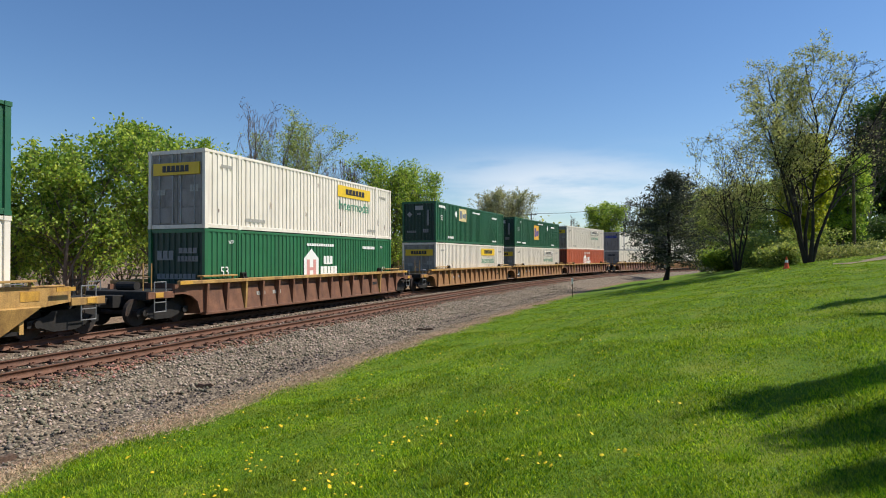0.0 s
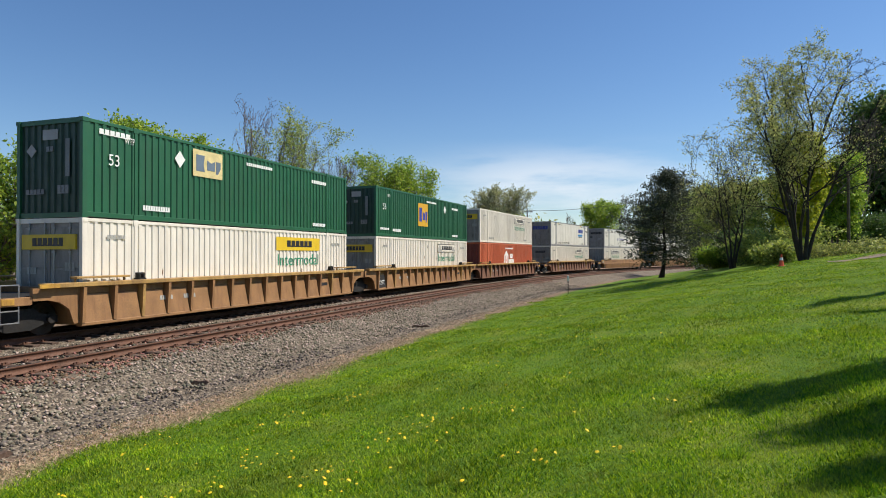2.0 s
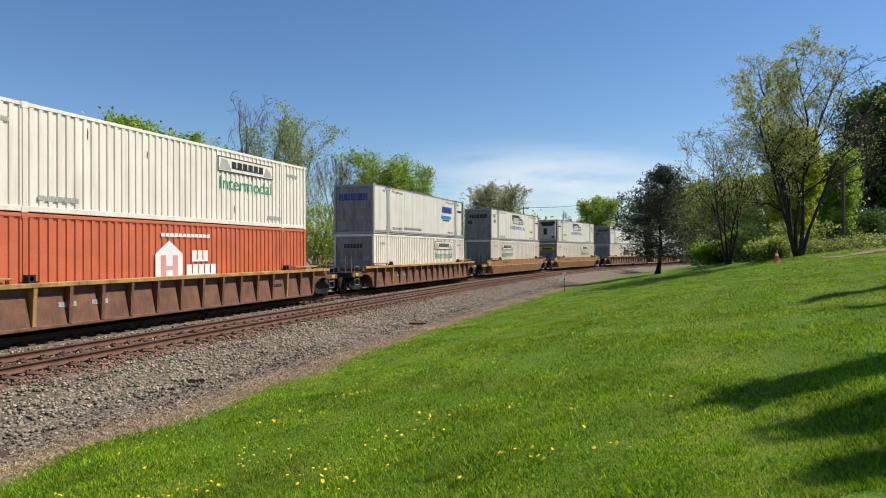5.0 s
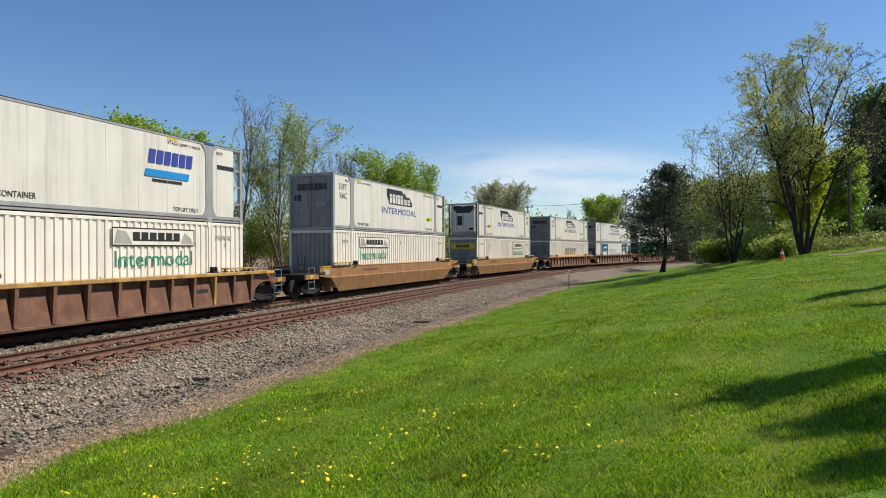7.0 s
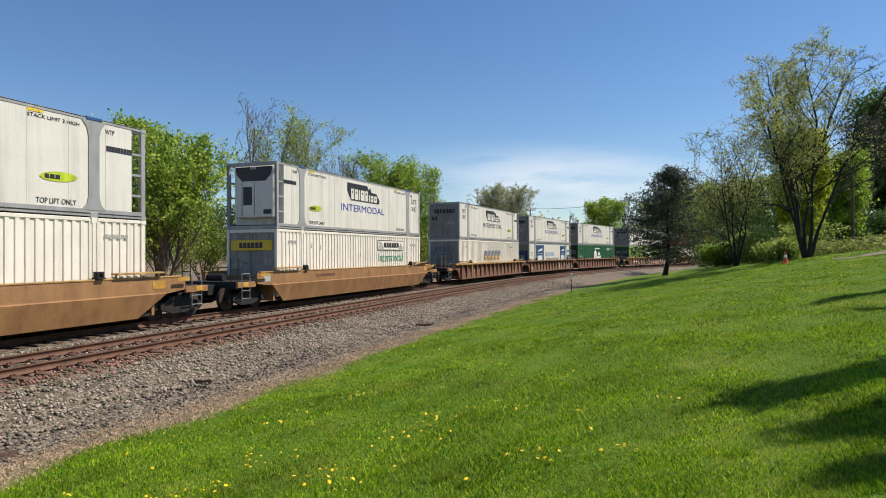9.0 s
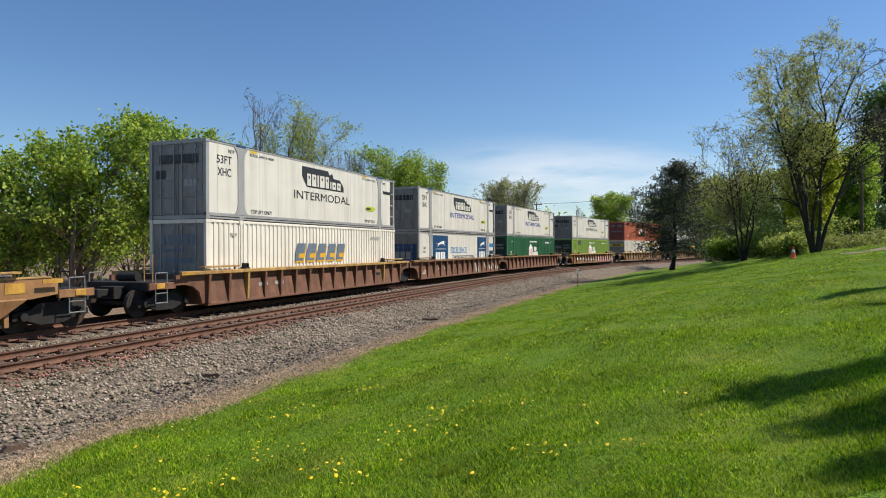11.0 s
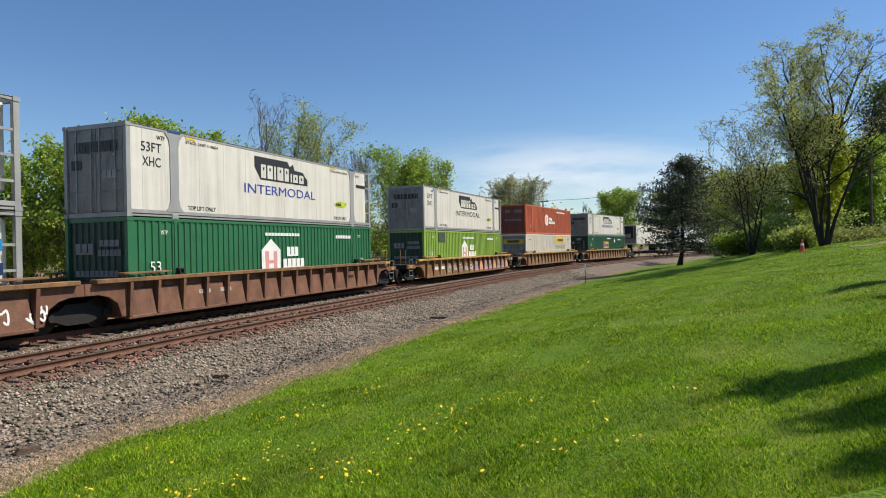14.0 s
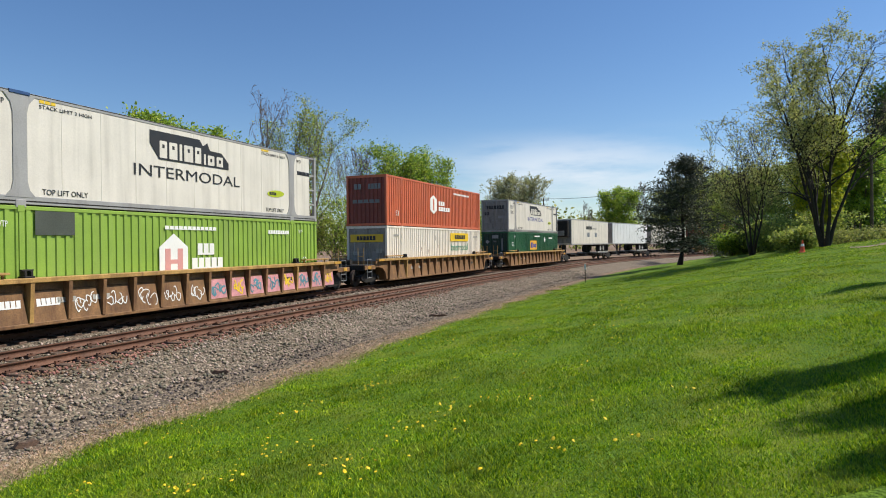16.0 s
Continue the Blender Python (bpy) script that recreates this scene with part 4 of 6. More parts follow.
def tag_mesh(text, size):
    """Built-in letters as a flat mesh, upright in x and z, facing -y."""
    if (text, size) not in WORDS:
        cu = bpy.data.curves.new("lettering", "FONT")
        cu.body, cu.size, cu.extrude, cu.align_x, cu.align_y = text, size, 0.002, "CENTER", "CENTER"
        cu.resolution_u = 3
        tmp = bpy.data.objects.new("lettering", cu)
        scene.collection.objects.link(tmp)
        me = bpy.data.meshes.new_from_object(tmp.evaluated_get(bpy.context.evaluated_depsgraph_get()))
        bpy.data.objects.remove(tmp)
        me.transform(Matrix.Rotation(math.pi / 2, 4, "X"))
        me.materials.clear()
        WORDS[text, size] = me
    return WORDS[text, size]


def letters(parent, text, x, z, size, ink, y=-HALF - 0.012, label=""):
    me = tag_mesh(text, size).copy()
    return shared("lettering", me, M[ink], parent, label, Matrix.Translation((x, y, z)))


def bars(parent, x0, x1, z0, z1, rows, ink, y=-HALF + 0.004, name="marking", cuts=1):
    """Plain bar, notched like a row of letters, where small writing stands."""
    return part(name, comb(x0, x1, z0, z1, cuts, y), M[ink], parent)


def comb(x0, x1, z0, z1, cuts, y):
    w, foot = (x1 - x0) / cuts, z0 + (z1 - z0) * 0.18
    o = [(x0, z0), (x1 - 0.2 * w, z0)]
    for j in reversed(range(cuts)):
        o += [(x0 + (j + 0.8) * w, z1), (x0 + j * w, z1)]
        if j:
            o += [(x0 + j * w, foot), (x0 + (j - 0.2) * w, foot)]
    return slab(bmesh.new(), o, y - 0.003, y + 0.003)


def fitted(parent, text, x0, x1, z0, z1, ink, y=-HALF + 0.004):
    """Letters that fill the given stretch."""
    me = tag_mesh(text, 1.0).copy()
    co = np.empty(len(me.vertices) * 3, dtype=np.float32)
    me.vertices.foreach_get("co", co)
    co = co.reshape(-1, 3)
    lo, hi = co.min(0), co.max(0)
    sx, sz = (x1 - x0) / (hi[0] - lo[0]), (z1 - z0) / (hi[2] - lo[2])
    me.transform(Matrix.Translation((x0, y, z0)) @ Matrix.Diagonal((sx, 1, sz, 1)) @ Matrix.Translation((-lo[0], 0, -lo[2])))
    return shared("lettering", me, M[ink], parent)


MESHES = {}


def once(key, make):
    if key not in MESHES:
        bm = make()
        me = bpy.data.meshes.new(key)
        bm.to_mesh(me)
        bm.free()
        MESHES[key] = me
    return MESHES[key]


def in_paint(key, make, material):
    k = key + material.name
    if k not in MESHES:
        me = once(key, make).copy()
        me.materials.append(material)
        MESHES[k] = me
    return MESHES[k]


def corrugated(pitch=0.28, depth=0.036):
    """Both long walls, folded, with roof and floor."""
    bm = bmesh.new()
    n = int((LONG - 0.3) / pitch)
    pitch = (LONG - 0.3) / n
    for side in (-1,):
        xs = []
        for i in range(n):
            x = -LONG / 2 + 0.15 + i * pitch
            xs += [(x, 1), (x + pitch * 0.42, 1), (x + pitch * 0.5, 0), (x + pitch * 0.92, 0)]
        xs.append((LONG / 2 - 0.15, 1))
        lo = [bm.verts.new((x, side * (HALF - 0.012 - depth * (1 - k)), 0.15)) for x, k in xs]
        hi = [bm.verts.new((x, side * (HALF - 0.012 - depth * (1 - k)), TALL - 0.1)) for x, k in xs]
        for a, b, c, d in zip(lo, lo[1:], hi[1:], hi):
            bm.faces.new((a, b, c, d) if side < 0 else (d, c, b, a))
    return bm


def smooth_walls(e, side):
    """Flat sheet wall with fine standing seams, short of the cooling unit at the end e."""
    bm = bmesh.new()
    a, b = (-LONG / 2 + 0.04, LONG / 2 - 0.55) if e > 0 else (-LONG / 2 + 0.55, LONG / 2 - 0.04)
    xs = [(a, 0.0)]
    for i in range(12):
        x = a + 0.6 + i * 1.27
        xs += [(x - 0.016, 0.0), (x - 0.010, 0.006), (x + 0.010, 0.006), (x + 0.016, 0.0)]
    xs.append((b, 0.0))
    lo = [bm.verts.new((x, side * (HALF - 0.014 + k), 0.2)) for x, k in xs]
    hi = [bm.verts.new((x, side * (HALF - 0.014 + k), TALL - 0.07)) for x, k in xs]
    for p, q, r, s in zip(lo, lo[1:], hi[1:], hi):
        bm.faces.new((p, q, r, s) if side < 0 else (s, r, q, p))
    return bm


def frame_rail(z0, z1):
    return lambda: boxes((-LONG / 2, LONG / 2, -0.05, 0.05, z0, z1), bevel=0.01)


def corner_post():
    return boxes((-0.08, 0.08, -0.06, 0.06, 0, TALL), (-0.1, 0.1, -0.075, 0.075, 0, 0.12), (-0.1, 0.1, -0.075, 0.075, TALL - 0.12, TALL))


def lift_post():
    return boxes((-0.06, 0.06, -0.03, 0.03, 0.0, TALL), (-0.1, 0.1, -0.034, 0.034, 0, 0.16), (-0.1, 0.1, -0.034, 0.034, TALL - 0.16, TALL + 0.01), bevel=0.006)


def gusset_post():
    """Flared grey post of a refrigerated box."""
    w, f = 0.19, 0.42
    o = [(-f, 0.2), (f, 0.2), (w + 0.06, 0.38), (w, 0.62), (w, TALL - 0.55), (w + 0.06, TALL - 0.3), (f, TALL - 0.1), (-f, TALL - 0.1), (-w - 0.06, TALL - 0.3),
         (-w, TALL - 0.55), (-w, 0.62), (-w - 0.06, 0.38)]
    return slab(bmesh.new(), o, -0.012, 0.012)


def door_leaf():
    """One door leaf, its outer face towards -x, hinged frame proud."""
    w = HALF - 0.09
    bm = boxes((-0.03, 0.03, 0.01, w, 0.16, TALL - 0.14))
    return bm


def door_panel():
    return boxes((-0.045, -0.031, 0.1, HALF - 0.19, 0.0, 0.56), bevel=0.006)


def lock_rod():
    bm = tube(bmesh.new(), (0, 0, 0.12), (0, 0, TALL - 0.12), 0.02, 6)
    for z in (0.25, 1.0, 1.9, 2.6):
        block(bm, -0.03, 0.03, -0.05, 0.05, z - 0.03, z + 0.03)
    return bm


def folded_end():
    """Front wall with upright folds, facing -x."""
    bm = bmesh.new()
    n = 9
    p = (2 * HALF - 0.2) / n
    ys = []
    for i in range(n):
        y = -HALF + 0.1 + i * p
        ys += [(y, 0), (y + p * 0.4, 0), (y + p * 0.5, 1), (y + p * 0.9, 1)]
    ys.append((HALF - 0.1, 0))
    lo = [bm.verts.new((0.045 * k - 0.02, y, 0.12)) for y, k in ys]
    hi = [bm.verts.new((0.045 * k - 0.02, y, TALL - 0.1)) for y, k in ys]
    for a, b, c, d in zip(lo, lo[1:], hi[1:], hi):
        bm.faces.new((d, c, b, a))
    return bm


def end_frame():
    """Open steel frame that guards the cooling unit."""
    bm = boxes((-0.05, 0.05, -HALF, -HALF + 0.1, 0, TALL), (-0.05, 0.05, HALF - 0.1, HALF, 0, TALL), (-0.05, 0.05, -HALF + 0.1, HALF - 0.1, TALL - 0.1, TALL),
               (-0.05, 0.05, -HALF + 0.1, HALF - 0.1, 0, 0.14))
    for y in (-HALF + 0.05, HALF - 0.05):
        for z in (0.1, 0.75, 1.4, 2.05, TALL - 0.06):
            block(bm, 0.05, 0.5, y - 0.035, y + 0.035, z - 0.035, z + 0.035)
    return bm


def cooling_unit():
    bm = boxes((-0.14, 0.14, -1.0, 1.0, 0.5, 2.75), bevel=0.04)
    return bm


def container(label, paint, k, level, kind="corrugated", lead="door", deco=None):
    """A 53 ft box. lead: what closes its leading end: door, wall or cooler."""
    c = empty("container", label, "shipping container", "containers on the train")
    e = -1 if lead == "cooler" else 1
    r0, r1 = (0.05, 0.05) if kind == "corrugated" else (0.55, 0.05) if e < 0 else (0.05, 0.55)
    for s in (0, 1):
        if kind == "corrugated":
            shared("side_wall", in_paint(kind, corrugated, M[paint]), M[paint], c, at=Matrix.Rotation(math.pi * s, 4, "Z"))
        else:
            shared("side_wall", in_paint(f"{kind}{e}{s}", lambda: smooth_walls(e, 2 * s - 1), M[paint]), M[paint], c)
    shared("roof", in_paint(f"roof{r0}{r1}", lambda: boxes((-LONG / 2 + r0, LONG / 2 - r1, -HALF + 0.06, HALF - 0.06, TALL - 0.06, TALL - 0.03)), M[paint]), M[paint], c)
    if kind != "corrugated":
        shared("bulkhead", in_paint(f"cold_bulkhead{e}", lambda: boxes((*sorted((e * (LONG / 2 - 0.6), e * (LONG / 2 - 0.55))), -HALF + 0.02, HALF - 0.02, 0.2, TALL - 0.07)), M[paint]), M[paint], c)
    shared("floor", in_paint("floor", lambda: boxes((-LONG / 2 + 0.05, LONG / 2 - 0.05, -HALF + 0.1, HALF - 0.1, 0.1, 0.16)), M["black"]), M["black"], c)
    cold = kind != "corrugated"
    trim = "greypost" if cold else paint
    for s in (-1, 1):
        y = s * (HALF - 0.05)
        shared("top_rail", in_paint("top_rail", frame_rail(TALL - 0.11, TALL - 0.005), M[trim]), M[trim], c, at=Matrix.Translation((0, y, 0)))
        low = ("cold_sill", frame_rail(0.02, 0.24)) if cold else ("sill", frame_rail(0.02, 0.17))
        shared("bottom_rail", in_paint(*low, M[trim]), M[trim], c, at=Matrix.Translation((0, y, 0)))
        for e in (-1, 1):
            shared("corner_post", in_paint("corner_post", corner_post, M[trim]), M[trim], c, at=Matrix.Translation((e * (LONG / 2 - 0.08), s * (HALF - 0.058), 0)))
            if cold:
                shared("lift_post", in_paint("gusset_post", gusset_post, M[trim]), M[trim], c, at=Matrix.Translation((e * 6.1, s * (HALF - 0.002), 0)))
            else:
                shared("lift_post", in_paint("lift_post", lift_post, M[trim]), M[trim], c, at=Matrix.Translation((e * 6.1, s * (HALF - 0.018), 0)))
    for e in (-1, 1):
        turn = Matrix.Identity(4) if e < 0 else Matrix.Rotation(math.pi, 4, "Z")
        what = lead if e < 0 else {"door": "cooler" if cold else "wall", "wall": "door", "cooler": "door"}[lead]
        at = lambda d, y=0.0: turn @ Matrix.Translation((-LONG / 2 + d, y, 0))
        for z in (0.075, TALL - 0.07):
            shared("end_rail", in_paint("end_rail", lambda: boxes((-0.05, 0.05, -HALF + 0.11, HALF - 0.11, -0.07, 0.07)), M[trim]), M[trim], c, at=at(0.07) @ Matrix.Translation((0, 0, z)))
        if what == "wall":
            # end walls darker than their sides, shade put in the paint; lime's green is real
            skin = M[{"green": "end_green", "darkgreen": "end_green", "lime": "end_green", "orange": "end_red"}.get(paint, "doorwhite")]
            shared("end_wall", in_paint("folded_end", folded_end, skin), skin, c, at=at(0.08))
        elif what == "door":
            for f in (1, -1):
                # pale doors take the white with shade worked into its colour
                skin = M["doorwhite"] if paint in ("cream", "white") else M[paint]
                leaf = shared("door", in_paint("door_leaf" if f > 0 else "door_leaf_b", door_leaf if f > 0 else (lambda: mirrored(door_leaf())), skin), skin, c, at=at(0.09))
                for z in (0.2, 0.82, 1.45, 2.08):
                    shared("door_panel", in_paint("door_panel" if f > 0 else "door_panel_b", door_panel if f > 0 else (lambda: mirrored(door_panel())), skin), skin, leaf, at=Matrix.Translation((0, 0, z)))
                for y in (0.18, 0.8):
                    shared("lock_rod", in_paint("lock_rod", lock_rod, M["steel"]), M["steel"], leaf, at=Matrix.Translation((-0.06, f * y, 0)))
        else:
            shared("end_guard", in_paint("end_frame", end_frame, M["greypost"]), M["greypost"], c, at=at(0.05))
            unit = shared("cooling_unit", in_paint("cooling_unit", cooling_unit, M["white"]), M["white"], c, "grimy white cooling unit", at(0.32))
            part("grille", slab(bmesh.new(), [(-0.95, 2.72), (-0.9, 2.4), (-0.6, 2.1), (0.6, 2.1), (0.9, 2.4), (0.95, 2.72)], -0.01, 0.01), M["ink_black"], unit).matrix_basis = \
                Matrix.Translation((-0.15, 0, 0)) @ Matrix.Rotation(-math.pi / 2, 4, "Z")
            part("hatch", boxes((-0.165, -0.13, 0.1, 0.55, 1.05, 1.85), bevel=0.01), M["ink_black"], unit)
            for y in (-0.02, 0.62):
                part("door_seam", boxes((-0.148, -0.135, y - 0.012, y + 0.012, 0.6, 2.05)), M["ink_black"], unit)
            part("vent", boxes((-0.155, -0.13, -0.9, -0.5, 0.65, 0.85)), M["ink_black"], unit)
            part("lamp_housing", boxes((-0.2, -0.13, -0.14, 0.14, 2.6, 2.7), bevel=0.01), M["greypost"], unit)
    # raised black strips: the lower paints a recess's shade, the upper a weathered edge
    if cold:
        for z0, z1 in ((0.085, 0.12), (TALL - 0.035, TALL - 0.012)):
            shared("rail_groove", in_paint(f"groove{z0}", lambda: boxes((-LONG / 2 + 0.12, LONG / 2 - 0.12, -HALF - 0.003, -HALF + 0.02, z0, z1)), M["black"]), M["black"], c)
    if deco:
        deco(c)
    MOVERS.append((c, k, 0.40 + level * 2.91))
    return c


def mirrored(bm):
    bmesh.ops.scale(bm, vec=(1, -1, 1), verts=bm.verts)
    bmesh.ops.reverse_faces(bm, faces=bm.faces)
    return bm


# what is painted on the boxes; x runs from the leading end to the trailing end


def panel(c, x0, x1, z0, z1, ink, name="sign_panel", y=-HALF - 0.004, label=""):
    return part(name, boxes((x0, x1, y - 0.004, y + 0.004, z0, z1)), M[ink], c, label)


def yellow_sign(c, x=3.5, plain=False):
    """Company panel, yellow or framed, with the word below it."""
    z0, z1, h = 2.02, 2.6, 1.82
    if plain:
        p = panel(c, x - h, x + h, z0, z1, "cream", label="pale framed company panel")
        y = -HALF - 0.010
        o = [(x - h, z0), (x + h, z0), (x + h, z1), (x - h, z1), (x - h, z0 + 0.04), (x - h + 0.04, z0 + 0.04), (x - h + 0.04, z1 - 0.04), (x + h - 0.04, z1 - 0.04),
             (x + h - 0.04, z0 + 0.04), (x - h, z0 + 0.039)]
        part("border", slab(bmesh.new(), o, y - 0.003, y + 0.003), M["ink_black"], p)
        part("emblem", slab(bmesh.new(), [(x - h + 0.08, z0 + 0.08), (x - h + 0.8, z0 + 0.08), (x - h + 0.55, z1 - 0.12), (x - h + 0.2, z1 - 0.08)], -HALF - 0.016, -HALF - 0.01), M["ink_pale"], p)
        part("emblem", slab(bmesh.new(), [(x + h - 0.7, z0 + 0.08), (x + h - 0.08, z0 + 0.08), (x + h - 0.2, z1 - 0.3), (x + h - 0.5, z1 - 0.12)], -HALF - 0.016, -HALF - 0.01), M["ink_pale"], p)
    else:
        p = panel(c, x - h, x + h, z0, z1, "ink_yellow", label="yellow company panel")
    bars(p, x - 1.0, x + 1.15, z0 + 0.16, z1 - 0.14, 1, "ink_black", -HALF - 0.014, "company_name", 6)
    fitted(c, "Intermodal", x - 1.7, x + 1.72, 1.36, 1.86, "ink_green")


def house_emblem(c):
    """White house-shaped emblem with red uprights, and the company's name as bars."""
    x, z, h = -0.83, 0.75, 0.64
    p = part("emblem", slab(bmesh.new(), [(x - h, z), (x + h, z), (x + h, z + 1.05), (x, z + 1.5), (x - h, z + 1.05)], -HALF - 0.008, -HALF - 0.002), M["ink_white"], c, "white house-shaped emblem")
    y0, y1 = -HALF - 0.013, -HALF - 0.008
    part("emblem_letter", slab(bmesh.new(), [(x - 0.4, z + 0.05), (x - 0.16, z + 0.05), (x - 0.16, z + 0.5), (x + 0.16, z + 0.5), (x + 0.16, z + 0.05), (x + 0.4, z + 0.05), (x + 0.4, z + 1.0),
                                             (x + 0.16, z + 1.0), (x + 0.16, z + 0.64), (x - 0.16, z + 0.64), (x - 0.16, z + 1.0), (x - 0.4, z + 1.0)], y0, y1), M["emblem_red"], p)
    bars(c, 0.3, 1.2, 1.52, 1.92, 1, "ink_white", name="company_name", cuts=3)
    bars(c, 0.02, 1.65, 1.02, 1.42, 1, "ink_white", name="company_name", cuts=5)
    bars(c, -1.2, 1.3, 2.38, 2.5, 1, "ink_white", cuts=12)


def small_marks(c, ink="ink_white"):
    fitted(c, "53", -7.2, -6.75, 1.15, 1.5, ink)
    fitted(c, "WTP", -6.75, -6.45, 2.35, 2.5, ink)
    fitted(c, "WTP", 6.6, 6.9, 2.35, 2.5, ink)
    bars(c, 4.4, 5.9, 2.3, 2.45, 1, ink, cuts=9)
    fitted(c, "53", 6.9, 7.2, 1.1, 1.3, ink)
    for y0, y1, z0, z1, n in ((-0.95, -0.1, 2.0, 2.2, 4), (-1.0, -0.05, 1.7, 1.9, 6), (0.1, 0.9, 1.75, 2.1, 3), (-0.9, 0.9, 1.05, 1.25, 9)):
        bars_end(c, y0, y1, z0, z1, n)


def square_sign(c, x0, x1, z0, z1, ink, letter):
    """Square panel with the company's initials as plain shapes."""
    p = panel(c, x0, x1, z0, z1, ink, label="square company panel")
    y = -HALF - 0.012
    w, h = x1 - x0, z1 - z0

    def shape(*o):
        part("company_name", slab(bmesh.new(), [(x0 + a * w, z0 + b * h) for a, b in o], y - 0.004, y + 0.004), M[letter], p)

    shape((0.1, 0.2), (0.38, 0.2), (0.34, 0.45), (0.38, 0.81), (0.1, 0.81))
    shape((0.46, 0.28), (0.73, 0.28), (0.73, 0.66), (0.6, 0.56), (0.46, 0.66))
    shape((0.77, 0.18), (0.84, 0.18), (0.93, 0.42), (0.93, 0.66), (0.77, 0.66))


def square_livery(ink, letter, box):
    def put(c):
        square_sign(c, *box, ink, letter)
        fitted(c, "53", -7.15, -6.75, 1.6, 1.95, "ink_white")
        fitted(c, "WTP", -6.55, -6.15, 2.35, 2.55, "ink_white")
        bars(c, -5.8, -4.6, 0.34, 0.5, 1, "ink_white", cuts=11)
        bars(c, -7.5, -6.3, 2.5 if ink == "ink_panel" else 0.4, 2.66 if ink == "ink_panel" else 0.52, 1, "ink_white", cuts=6)
        bars(c, 4.7, 5.9, 0.28, 0.42, 1, "ink_white", cuts=9)
        bars(c, -0.4, 1.4, 2.48, 2.6, 1, "ink_white", cuts=14)
        bars(c, 4.6, 6.0, 2.3, 2.45, 1, "ink_white", cuts=7)
        x = 3.1 if ink != "ink_panel" else -4.15
        part("placard", slab(bmesh.new(), [(x - 0.25, 2.2), (x, 1.9), (x + 0.25, 2.2), (x, 2.5)], -HALF - 0.008, -HALF - 0.002), M["ink_white"], c)
        # on the shaded leading end
        part("end_sign", boxes((-LONG / 2 + 0.035, -LONG / 2 + 0.05, -0.3, 0.3, 2.3, 2.6)), M["greypost"], c)
        bars_end(c, -0.15, 0.15, 1.95, 2.1, 2)
        part("placard", slab(bmesh.new(), [(-0.2, 2.0), (0, 1.8), (0.2, 2.0), (0, 2.2)], -0.006, 0.006), M["greypost"], c).matrix_basis = \
            Matrix.Translation((-LONG / 2 + 0.04, 0.75, 0)) @ Matrix.Rotation(-math.pi / 2, 4, "Z")
        bars_end(c, -0.75, -0.3, 0.7, 0.95, 3)
        bars_end(c, 0.2, 0.95, 0.7, 0.85, 5)
        bars_end(c, -0.8, -0.6, 1.2, 2.3, 1)
    return put


# default ink is pale lettering dimmed in colour for the shaded end
def bars_end(parent, y0, y1, z0, z1, cuts, ink="end_grey", x=-LONG / 2 + 0.03):
    ob = part("marking", comb(-y1, -y0, z0, z1, cuts, 0.0), M[ink], parent)
    ob.matrix_basis = Matrix.Translation((x, 0, 0)) @ Matrix.Rotation(-math.pi / 2, 4, "Z")
    return ob


def panel_livery(x=3.5, plain=False, end="ink_yellow"):
    def put(c):
        yellow_sign(c, x, plain)
        bars(c, -5.7, -4.4, 0.34, 0.48, 1, "ink_pale", cuts=10)
        bars(c, 5.0, 6.0, 0.34, 0.48, 1, "ink_pale", cuts=8)
        bars(c, -7.2, -6.5, 2.3, 2.42, 1, "ink_pale", cuts=6)
        bars(c, 6.5, 7.4, 2.3, 2.42, 1, "ink_pale", cuts=6)
        if end:
            part("end_sign", boxes((-LONG / 2 - 0.02, -LONG / 2 + 0.05, -1.05, 1.05, 1.98, 2.42)), M[end], c, "company panel on the doors")
            bars_end(c, -0.62, 0.62, 2.08, 2.32, 6, "ink_black", -LONG / 2 - 0.024)
            bars_end(c, -1.0, -0.6, 1.35, 1.6, 3, "ink_pale", -LONG / 2 + 0.03)
            bars_end(c, 0.5, 0.9, 1.25, 1.45, 3, "ink_pale", -LONG / 2 + 0.03)
        # rust and scrapes on the folds
        rng = random.Random(round(x * 10) + len(MOVERS))
        for i in range(7):
            a, b, h = rng.uniform(-7.5, 7.5), rng.uniform(0.5, 2.4), rng.uniform(0.08, 0.3)
            part("rust_mark", slab(bmesh.new(), [(a, b), (a + 0.03, b - h * 0.3), (a + 0.05, b + h * 0.6), (a + 0.01, b + h)], -HALF + 0.003, -HALF + 0.011), M["rail"], c)
    return put


